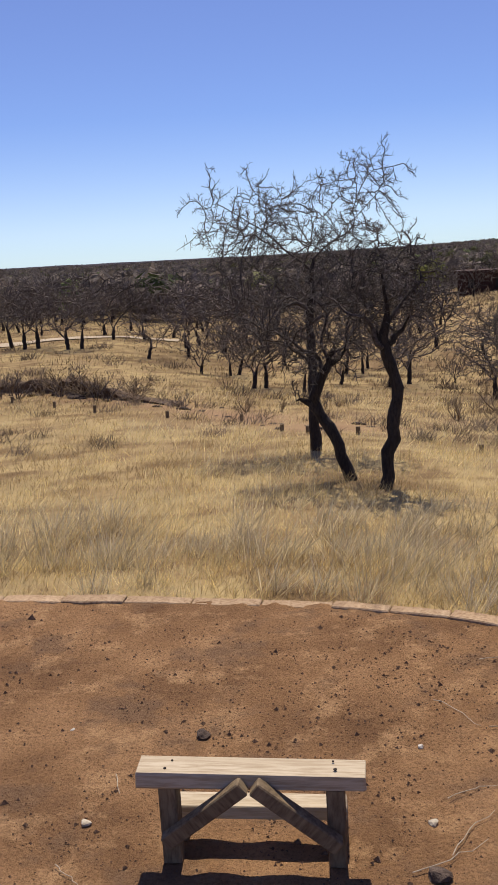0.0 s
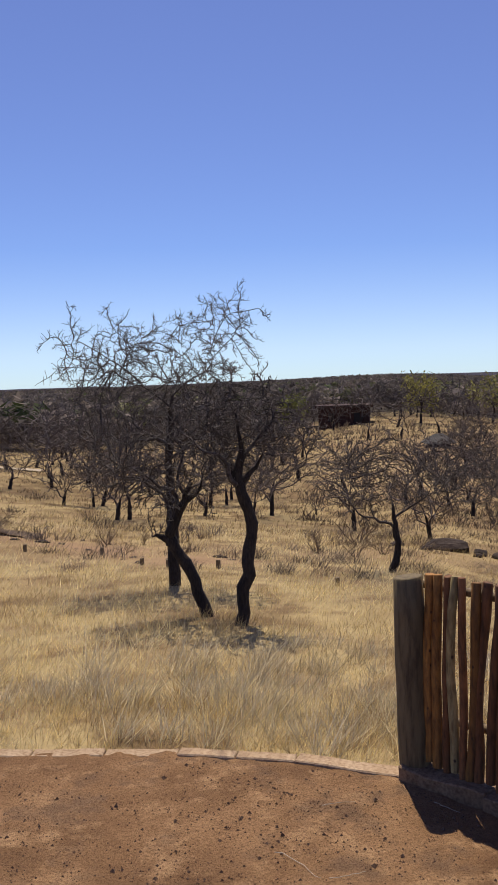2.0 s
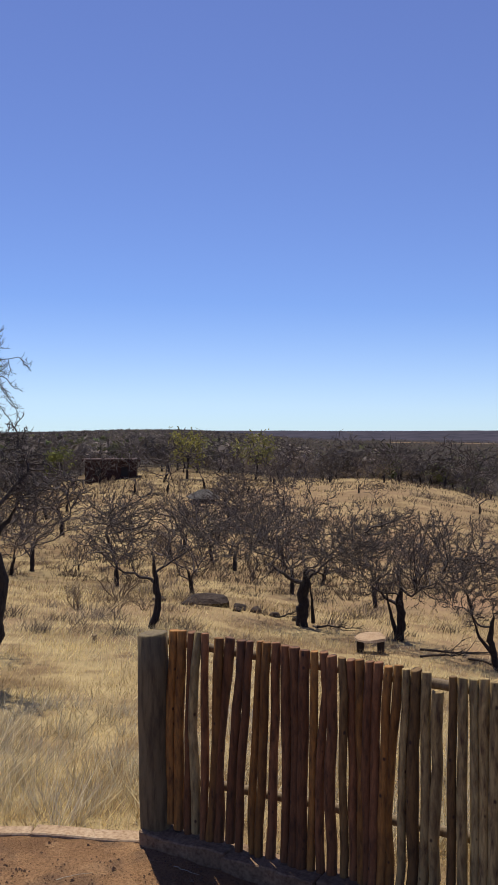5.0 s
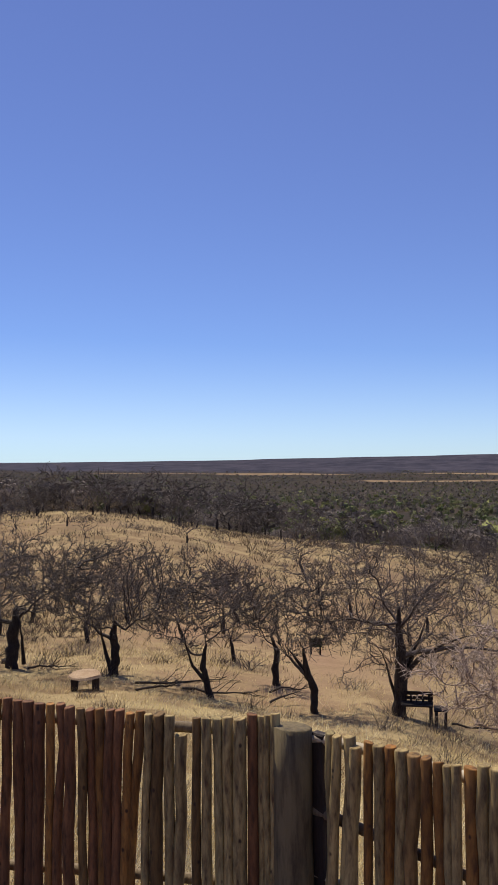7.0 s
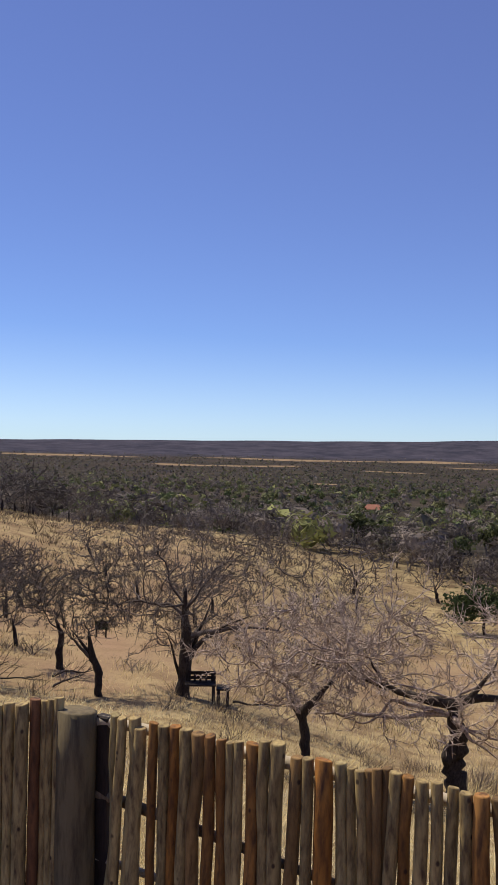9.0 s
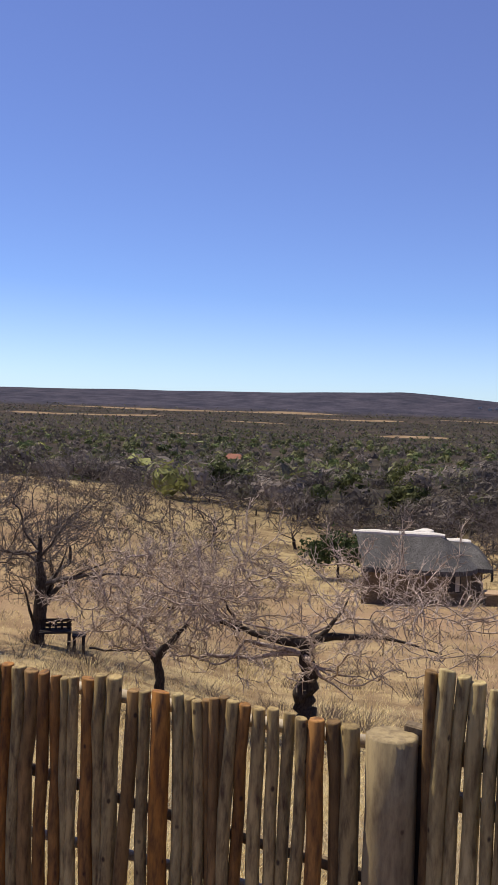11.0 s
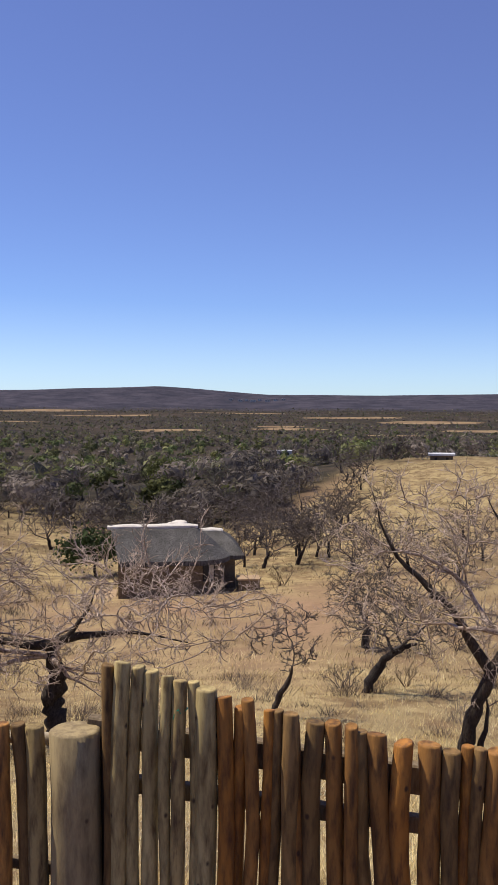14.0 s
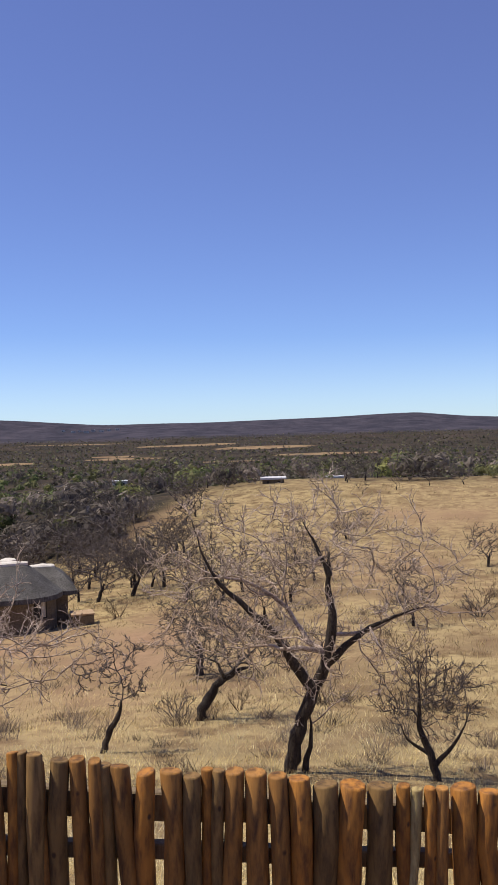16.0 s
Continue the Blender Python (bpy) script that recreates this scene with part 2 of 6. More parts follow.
def toned(name, rough=0.9, translucent=0.0):
    """Plant stuff, coloured plant by plant from the attribute 'tone'."""
    m, t, b = material(name, rough)
    a = t.nodes.new("ShaderNodeAttribute")
    a.attribute_name = "tone"
    g = t.nodes.new("ShaderNodeNewGeometry")
    hs = node(t, "ShaderNodeHueSaturation")
    mr = node(t, "ShaderNodeMapRange", To_Min=0.75, To_Max=1.25)
    t.links.new(g.outputs["Random Per Island"], mr.inputs["Value"])
    t.links.new(mr.outputs[0], hs.inputs["Value"])
    t.links.new(a.outputs["Color"], hs.inputs["Color"])
    t.links.new(hs.outputs[0], b.inputs["Base Color"])
    if translucent:
        tr = t.nodes.new("ShaderNodeBsdfTranslucent")
        t.links.new(hs.outputs[0], tr.inputs[0])
        mx = t.nodes.new("ShaderNodeMixShader")
        mx.inputs[0].default_value = translucent
        t.links.new(b.outputs[0], mx.inputs[1])
        t.links.new(tr.outputs[0], mx.inputs[2])
        t.links.new(mx.outputs[0], t.nodes["Material Output"].inputs[0])
    return m


GRASS = toned("dry_grass", 0.8, 0.35)
LEAF = toned("bush_leaf", 0.9, 0.25)


def ground_material():
    m, t, b = material("veld", 1.0)
    b.inputs["Specular IOR Level"].default_value = 0.03
    at = t.nodes.new("ShaderNodeAttribute")
    at.attribute_name = "cover"
    sp = t.nodes.new("ShaderNodeSeparateColor")
    t.links.new(at.outputs["Color"], sp.inputs[0])
    v = coords(t)

    def nz(scale, detail=5.0, vec=v, r=0.6):
        n = node(t, "ShaderNodeTexNoise", Scale=scale, Detail=detail, Roughness=r)
        t.links.new(vec, n.inputs["Vector"])
        return n.outputs[0]
    big, mid, fine = nz(0.11), nz(0.9), nz(9.0, 6.0)
    straw = ramp(t, big, [(0.32, (0.148, 0.105, 0.058)), (0.5, (0.359, 0.277, 0.14)), (0.66, (0.218, 0.156, 0.086))])
    straw = mix(t, ramp(t, mid, [(0.45, (0, 0, 0)), (0.7, (1, 1, 1))]), straw, (0.172, 0.109, 0.062))
    straw = mix(t, ramp(t, nz(0.45, 6.0, v, 0.75), [(0.5, (0, 0, 0)), (0.62, (0.75, 0.75, 0.75))]), straw, (0.133, 0.09, 0.047))
    soil = ramp(t, mid, [(0.3, (0.218, 0.136, 0.082)), (0.7, (0.328, 0.218, 0.133))])
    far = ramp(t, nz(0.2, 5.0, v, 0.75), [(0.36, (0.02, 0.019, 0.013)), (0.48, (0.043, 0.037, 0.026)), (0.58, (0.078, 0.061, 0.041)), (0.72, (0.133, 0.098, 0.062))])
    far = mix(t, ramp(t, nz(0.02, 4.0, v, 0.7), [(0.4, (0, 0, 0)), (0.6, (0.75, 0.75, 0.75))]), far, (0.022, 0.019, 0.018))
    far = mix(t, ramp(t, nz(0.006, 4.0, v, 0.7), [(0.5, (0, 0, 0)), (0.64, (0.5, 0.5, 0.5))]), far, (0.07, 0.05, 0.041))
    field = mix(t, ramp(t, nz(0.03, 4.0, v, 0.7), [(0.35, (0, 0, 0)), (0.65, (1, 1, 1))]), (0.156, 0.101, 0.062), (0.281, 0.203, 0.117))
    edge = node(t, "ShaderNodeMath")
    edge.operation = "ADD"
    t.links.new(sp.outputs[2], edge.inputs[0])
    t.links.new(nz(0.025, 4.0, v, 0.7), edge.inputs[1])
    # distance haze is painted into the colour: the far ridge turns blue-grey
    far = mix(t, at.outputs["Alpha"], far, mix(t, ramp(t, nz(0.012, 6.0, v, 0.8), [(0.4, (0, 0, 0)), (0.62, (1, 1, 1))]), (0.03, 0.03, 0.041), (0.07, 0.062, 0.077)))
    far = mix(t, ramp(t, edge.outputs[0], [(0.86, (0, 0, 0)), (0.98, (1, 1, 1))]), far, field)
    col = mix(t, sp.outputs[0], straw, soil)
    col = mix(t, ramp(t, fine, [(0.5, (0, 0, 0)), (0.75, (0.6, 0.6, 0.6))]), col, (0.133, 0.086, 0.055))
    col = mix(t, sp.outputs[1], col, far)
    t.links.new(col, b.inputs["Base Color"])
    c = bump(t, b, mid, 0.5, 0.12)
    bump(t, b, fine, 0.6, 0.03, c)
    return m


VELD = ground_material()


def dirt_material():
    """Trodden red earth: pale worn patches, darker gritty ones, fine grain."""
    m, t, b = material("red_dirt", 1.0)
    b.inputs["Specular IOR Level"].default_value = 0.06
    v = coords(t)

    def nz(scale, detail, r=0.6):
        n = node(t, "ShaderNodeTexNoise", Scale=scale, Detail=detail, Roughness=r)
        t.links.new(v, n.inputs["Vector"])
        return n.outputs[0]
    col = ramp(t, nz(0.9, 5.0), [(0.34, (0.189, 0.105, 0.055)), (0.5, (0.318, 0.182, 0.092)), (0.68, (0.447, 0.267, 0.139))])
    col = mix(t, ramp(t, nz(3.2, 6.0, 0.7), [(0.52, (0, 0, 0)), (0.64, (0.85, 0.85, 0.85))]), col, (0.497, 0.309, 0.163))
    col = mix(t, ramp(t, nz(1.5, 5.0, 0.7), [(0.52, (0, 0, 0)), (0.62, (0.8, 0.8, 0.8))]), col, (0.206, 0.129, 0.079))
    grit = nz(55, 5.0, 0.75)
    col = mix(t, ramp(t, grit, [(0.36, (0.6, 0.6, 0.6)), (0.52, (0, 0, 0))]), col, (0.133, 0.074, 0.043))
    col = mix(t, ramp(t, grit, [(0.62, (0, 0, 0)), (0.75, (0.6, 0.6, 0.6))]), col, (0.312, 0.203, 0.125))
    t.links.new(col, b.inputs["Base Color"])
    c = bump(t, b, nz(4.5, 7.0, 0.8), 0.9, 0.07)
    bump(t, b, grit, 0.9, 0.02, c)
    return m


DIRT = dirt_material()

# ---- the lie of the land: heights by bearing and radius, fitted to the camera's view ----
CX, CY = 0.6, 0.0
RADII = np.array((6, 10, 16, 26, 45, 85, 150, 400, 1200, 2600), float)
VIEW_PROFILES = (
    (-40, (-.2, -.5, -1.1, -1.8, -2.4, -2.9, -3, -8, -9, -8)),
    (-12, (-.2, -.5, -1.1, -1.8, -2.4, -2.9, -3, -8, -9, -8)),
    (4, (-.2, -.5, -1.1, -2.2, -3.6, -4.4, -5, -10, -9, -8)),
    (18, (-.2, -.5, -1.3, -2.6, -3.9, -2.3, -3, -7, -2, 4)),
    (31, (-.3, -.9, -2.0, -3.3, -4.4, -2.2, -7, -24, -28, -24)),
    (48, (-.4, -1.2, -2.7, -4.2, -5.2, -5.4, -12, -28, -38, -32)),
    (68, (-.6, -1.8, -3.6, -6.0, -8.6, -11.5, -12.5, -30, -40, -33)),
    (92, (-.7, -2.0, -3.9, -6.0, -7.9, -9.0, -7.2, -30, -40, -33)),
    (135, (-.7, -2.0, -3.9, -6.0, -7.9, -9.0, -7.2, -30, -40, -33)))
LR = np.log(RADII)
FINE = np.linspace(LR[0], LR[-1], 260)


def hermite(p):
    p = np.array(p, float)
    n = len(p)
    d = np.array([(p[min(k + 1, n - 1)] - p[max(k - 1, 0)]) / (LR[min(k + 1, n - 1)] - LR[max(k - 1, 0)]) for k in range(n)])
    j = np.clip(np.searchsorted(LR, FINE) - 1, 0, n - 2)
    h = LR[j + 1] - LR[j]
    u = (FINE - LR[j]) / h
    return (2 * u**3 - 3 * u**2 + 1) * p[j] + (u**3 - 2 * u**2 + u) * h * d[j] + (3 * u**2 - 2 * u**3) * p[j + 1] + (u**3 - u**2) * h * d[j + 1]


TABLE = np.array([hermite(p) for _, p in VIEW_PROFILES])
BEARS = np.array([b for b, _ in VIEW_PROFILES], float)
YARD = ((-14, 5.2), (-5, 6.45), (-1.5, 6.36), (-0.56, 6.2), (0.94, 5.87), (1.7, 5.57), (2.34, 5.17), (3.68, 3.16), (3.83, 0.95), (4.0, -4), (4.0, -9), (-14, -9))


def yard_distance(x, y):
    """How far a place lies outside the yard's edge (inside: negative)."""
    out = np.full(np.shape(x), -1e9)
    for (x0, y0), (x1, y1) in zip(YARD, YARD[1:] + YARD[:1]):
        l = math.hypot(x1 - x0, y1 - y0)
        out = np.maximum(out, ((y1 - y0) * -1 * (x - x0) + (x1 - x0) * (y - y0)) / l)
    return out


def swell(x, y, size, seed):
    """Soft undulation of about that size, -1 to 1."""
    g = np.random.default_rng(seed)
    s = 0
    for _ in range(5):
        a, ph = g.uniform(0, 6.283), g.uniform(0, 6.283)
        k = 6.283 / (size * g.uniform(0.6, 1.5))
        s = s + np.sin((x * math.cos(a) + y * math.sin(a)) * k + ph)
    return s / 5


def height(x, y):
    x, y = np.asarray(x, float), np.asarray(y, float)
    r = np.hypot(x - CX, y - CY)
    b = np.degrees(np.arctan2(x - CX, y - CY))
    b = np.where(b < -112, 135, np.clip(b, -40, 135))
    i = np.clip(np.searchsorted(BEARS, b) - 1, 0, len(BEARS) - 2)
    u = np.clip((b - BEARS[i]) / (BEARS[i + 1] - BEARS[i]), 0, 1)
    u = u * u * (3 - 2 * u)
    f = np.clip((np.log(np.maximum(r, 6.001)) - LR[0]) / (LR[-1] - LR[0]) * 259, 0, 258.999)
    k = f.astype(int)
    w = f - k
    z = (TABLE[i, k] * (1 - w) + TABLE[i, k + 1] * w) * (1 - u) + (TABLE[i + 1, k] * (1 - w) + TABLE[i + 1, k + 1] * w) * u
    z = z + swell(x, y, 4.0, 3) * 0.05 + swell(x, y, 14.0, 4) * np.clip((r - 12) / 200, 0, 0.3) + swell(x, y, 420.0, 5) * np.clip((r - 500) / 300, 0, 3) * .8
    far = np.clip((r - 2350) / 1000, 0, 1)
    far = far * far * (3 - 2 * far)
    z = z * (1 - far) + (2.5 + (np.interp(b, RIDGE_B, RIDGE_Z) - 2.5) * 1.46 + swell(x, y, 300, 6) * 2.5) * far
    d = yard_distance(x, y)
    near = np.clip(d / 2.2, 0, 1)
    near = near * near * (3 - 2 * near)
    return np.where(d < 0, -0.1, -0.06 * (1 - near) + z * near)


RIDGE_B = (-60, -12, 4, 16, 31, 40, 48, 58, 66, 73, 80, 87, 93, 99.6, 104, 140)
RIDGE_Z = (-7, -7, -9, 2, 0, 2, 8, 12, 18, 27, 6, 5, 9, 15, -3, -3)
CLEARINGS = ((90, -25, 25, 10, .4), (60, 0, 9, 3, .4), (45, 6, 8, 2.5, .6), (36, 5, 7, 2, .4), (21, 17.5, 5, 4, 0.55), (25, 23, 5, 4, 0.45), (17, 20, 4, 2.5, 0.4), (47, 13, 6, 6, 0.75), (40, 22, 12, 9, 0.35), (34, 9, 9, 7, 0.35), (30, 28, 9, 8, .35), (44, 40, 12, 12, .4), (22, 30, 6, 3, .6), (-8, 34, 1.5, 1.1, 0.95), (-6, 32.5, 1.5, 1.1, 0.95), (-4.5, 31, 1.5, 1.1, 0.95), (-3.1, 30, 1.5, 1.1, 0.95), (-1.9, 28.2, 1.5, 1.1, 0.95), (-0.8, 26.8, 1.5, 1.1, 0.95), (0.2, 25.2, 1.5, 1.1, 0.95), (1.1, 23, 1.5, 1.1, 0.7), (1.7, 21.6, 1.5, 1.1, 0.7), (2.6, 20.5, 1.5, 1.1, 0.7), (8, 24, 6, 1.4, .5), (98.5, 15, 3, 1.5, 1.0), (104, 13.9, 4, 1.5, 1.0), (110, 12.3, 4, 1.6, 1.0), (116, 11.6, 4, 1.6, .9), (100, -17, 5, 7, 0.6), (50, 3, 8, 5, .4), (38, -2, 7, 4, .35), (75, -9, 8, 6, .45), (62, -10, 10, 6, 0.35), (-14, 64, 9, 1.6, 1.0), (25, 45, 9, 9, 0.35), (34, 62, 16, 9, 0.45))


def bare(x, y):
    s = 0
    for cx, cy, sx, sy, a in CLEARINGS:
        s = s + a * np.exp(-(((x - cx) / sx)**2 + ((y - cy) / sy)**2))
    return np.clip(s * (0.85 + 0.5 * swell(x, y, 5, 9)), 0, 1)


WOOD_B = (-60, -15, 0, 10, 20, 31, 42, 50, 60, 70, 77, 81, 84, 86, 92, 102, 140)
WOOD_R = (75, 78, 92, 98, 105, 90, 86, 96, 112, 88, 80, 88, 106, 140, 132, 128, 128)
FIELDS = ((59.8, 2250, 7.5, 80), (66.5, 2320, 2.5, 60), (73.9, 1130, 2.2, 32), (81.3, 1180, 2.3, 34), (59.4, 970, 1.2, 18), (80.7, 1270, 1.4, 34), (85.2, 1750, 3, 60), (50.8, 1650, 1.8, 55), (44, 2250, 4, 70), (37, 2150, 5, 60), (90, 1500, 3, 45), (70, 1900, 3, 40), (55, 1700, 3, 40), (64, 1500, 2, 28), (78, 2050, 3, 50), (94, 1150, 3, 30), (88, 1000, 2, 22))


def fields(b, r):
    """Pale fallow fields in the plain."""
    s = 0
    for fb, fr, db, dr in FIELDS:
        s = np.maximum(s, 1 - (((b - fb) / db)**2 + ((r - fr) / dr)**2) ** 1.0 * .5)
    return np.clip(s, 0, 1)


def wood_edge(x, y):
    """How far beyond the edge of the woods a place lies, in parts of the edge's distance."""
    b = np.degrees(np.arctan2(x - CX, y - CY))
    r = np.hypot(x - CX, y - CY)
    return r / np.interp(b, WOOD_B, WOOD_R) - 1 + .2 * swell(x, y, 34, 77) * np.clip((b - 40) / 15, 0, 1)


def build_ground():
    ang = np.radians(np.concatenate([np.arange(-30, 115, 0.55), np.arange(115, 330, 5.0)]))
    rad = np.concatenate([[0.4], np.geomspace(1.2, 900, 150), np.arange(922, 2600, 22), np.geomspace(2640, 5200, 30)])
    A, R = np.meshgrid(ang, rad)
    X, Y = CX + np.sin(A) * R, CY + np.cos(A) * R
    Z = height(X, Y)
    na, nr = len(ang), len(rad)
    verts = np.stack([X.ravel(), Y.ravel(), Z.ravel()], 1)
    i, j = np.meshgrid(np.arange(nr - 1), np.arange(na), indexing="ij")
    j2 = (j + 1) % na
    faces = np.stack([i * na + j, (i + 1) * na + j, (i + 1) * na + j2, i * na + j2], -1).reshape(-1, 4)
    faces = list(map(tuple, faces)) + [tuple(range(na))]
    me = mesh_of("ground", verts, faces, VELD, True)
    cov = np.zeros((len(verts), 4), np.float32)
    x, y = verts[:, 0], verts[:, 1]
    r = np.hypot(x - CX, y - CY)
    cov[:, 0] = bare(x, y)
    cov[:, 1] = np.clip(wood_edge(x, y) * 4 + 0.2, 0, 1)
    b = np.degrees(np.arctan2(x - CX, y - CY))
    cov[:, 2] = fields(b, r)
    # alpha marks the ridge that takes the painted haze tint
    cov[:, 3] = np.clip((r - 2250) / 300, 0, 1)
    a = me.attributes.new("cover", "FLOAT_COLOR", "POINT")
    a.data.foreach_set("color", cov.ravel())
    return tagged(new("ground", me), "dry grassy hillside falling to a wooded valley", "ground", kind="structure")


build_ground()


def build_yard():
    gx, gy = np.linspace(-7, 4.7, 150), np.linspace(-6, 7.4, 160)
    X, Y = np.meshgrid(gx, gy)
    D = yard_distance(X, Y)
    Z = 0.012 * swell(X, Y, 1.6, 21) + 0.011 * swell(X, Y, 0.35, 22) + 0.004 * swell(X, Y, 0.2, 24)
    idx = -np.ones(X.shape, int)
    verts, faces = [], []
    for i in range(len(gy)):
        for j in range(len(gx)):
            if D[i, j] < 0.1:
                idx[i, j] = len(verts)
                verts.append((X[i, j], Y[i, j], Z[i, j] - max(0, D[i, j]) * 0.8))
    for i in range(len(gy) - 1):
        for j in range(len(gx) - 1):
            q = (idx[i, j], idx[i, j + 1], idx[i + 1, j + 1], idx[i + 1, j])
            if min(q) >= 0:
                faces.append(q)
    me = mesh_of("yard", verts, faces, DIRT, True)
    return tagged(new("yard_floor", me), "bare red-brown dirt yard with scattered gravel", "ground", kind="structure")


build_yard()

# ---- trees ----
def unit(v):
    return v / (np.linalg.norm(v) + 1e-9)


def limb(g, p0, p1, n, wob, sag=0.0):
    """A crooked line from p0 to p1."""
    p0, p1 = np.array(p0, float), np.array(p1, float)
    u = np.linspace(0, 1, n)[:, None]
    L = np.linalg.norm(p1 - p0)
    off = np.cumsum(g.normal(0, 1, (n, 3)), axis=0)
    off -= off[0] * (1 - u) + off[-1] * u
    if n > 8:
        off[1:-1] = (off[:-2] + off[1:-1] + off[2:]) / 3
    pts = p0 + (p1 - p0) * u + off * wob * L / n
    pts[:, 2] += (sag * L * np.sin(u * math.pi))[:, 0]
    return pts


def sprout(g, out, line, r0, length, level, counts, center, upward, spread, sides, segs=(5, 4, 3)):
    """Side branches along a line, and theirs in turn."""
    n = counts[level]
    m = len(line)
    for i in range(n):
        f = 0.22 + 0.78 * (i + g.uniform(0, 1)) / n
        k = min(m - 2, int(f * (m - 1)))
        w = f * (m - 1) - k
        p = line[k] * (1 - w) + line[k + 1] * w
        d = unit(line[k + 1] - line[k])
        side = g.normal(0, 1, 3)
        side -= d * (side @ d)
        away = unit(p - center)
        v = unit(d * (1.0 - 0.35 * spread) + unit(side) * spread + away * 0.35 + np.array([0, 0, upward]))
        L = length * g.uniform(0.55, 1.25) * (1.15 - 0.5 * f)
        seg = segs[min(level, len(segs) - 1)]
        pts = limb(g, p, p + v * L, seg, 0.3, g.uniform(-0.06, 0.1))
        r = r0 * (1.05 - 0.6 * f)
        out.append((pts, np.linspace(r, r * 0.45, seg), sides[level]))
        if level + 1 < len(counts):
            sprout(g, out, pts, r * 0.62, length * 0.55, level + 1, counts, center, upward * 0.8, spread, sides, segs)


def spread_crown(g, seeds, aims, step, thin, cap, droop=0.0, bushy=2):
    """Branches that grow from the seeds (points and radii) towards free places in the crown, dividing as they go."""
    P = [np.array(q[:3], float) for q in seeds]
    lim = [q[3] for q in seeds]
    n0 = len(P)
    up = [-1] * n0
    kids = [0] * n0
    near = np.full(len(aims), 1e9)
    who = np.zeros(len(aims), int)
    fresh = list(range(n0))
    alive = np.ones(len(aims), bool)
    for _ in range(90):
        Q = np.array([P[k] for k in fresh])
        d = np.linalg.norm(aims[:, None] - Q[None], axis=2)
        m = d.argmin(1)
        dm = d[np.arange(len(aims)), m]
        better = dm < near
        near[better], who[better] = dm[better], np.array(fresh)[m[better]]
        alive &= near > step * 1.7
        if not alive.any():
            break
        pull = collections.defaultdict(lambda: np.zeros(3))
        for k, v in zip(who[alive], aims[alive]):
            w = v - P[k]
            pull[k] += w / (np.linalg.norm(w) + 1e-9)
        fresh = []
        for k, v in pull.items():
            if kids[k] > 3:
                near[who == k] = 1e9
                continue
            v = unit(unit(v) + g.normal(0, 0.26, 3) + np.array([0, 0, -droop]))
            P.append(P[k] + v * step * g.uniform(.8, 1.2))
            up.append(k)
            kids.append(0)
            kids[k] += 1
            fresh.append(len(P) - 1)
        if not fresh:
            break
    n = len(P)
    P = np.array(P)
    down = [[] for _ in range(n)]
    for k in range(n0, n):
        down[up[k]].append(k)
    # straighten the lines a little
    for _ in range(1):
        Q = P.copy()
        for k in range(n0, n):
            if down[k]:
                Q[k] = P[k] * .5 + P[up[k]] * .25 + P[down[k][0]] * .25
        P = Q
    R = np.full(n, thin)
    for k in range(n - 1, n0 - 1, -1):
        if down[k]:
            R[k] = min(cap, sum(R[c] ** 2.35 for c in down[k]) ** (1 / 2.35))
    out = []
    for k in range(n):
        cs = sorted(down[k], key=lambda c: -R[c])
        for c in (cs if k < n0 else cs[1:]):
            line = [k, c]
            while down[line[-1]]:
                line.append(max(down[line[-1]], key=lambda q: R[q]))
            r = R[line]
            r[0] = min(r[1] * 1.1, lim[k]) if k < n0 else r[1]
            out.append((P[line], r, 5 if r[0] > 2.5 * thin else 4 if r[0] > 1.4 * thin else 3))
    # thorny end twigs, each with a few shorter ones
    for k in range(n0, n):
        if R[k] > thin * 2.6:
            continue
        for _ in range(bushy):
            if g.random() > .85:
                continue
            v = unit(unit(P[k] - P[up[k]]) * .7 + g.normal(0, .55, 3) + np.array([0, 0, .12 - droop]))
            L = step * g.uniform(.9, 2.6)
            q = P[k] + v * L * .55
            e = q + unit(v + g.normal(0, .3, 3)) * L * .45
            out.append((np.array([P[k], e]) if bushy < 2 else np.array([P[k], q, e]), (thin * .8, thin * .5) if bushy < 2 else (thin * .8, thin * .65, thin * .4), 3))
            for _ in range(bushy - 1):
                w = unit(v * .6 + g.normal(0, .6, 3))
                out.append((np.array([q, q + w * L * g.uniform(.3, .7)]), (thin * .55, thin * .35), 3))
    return out


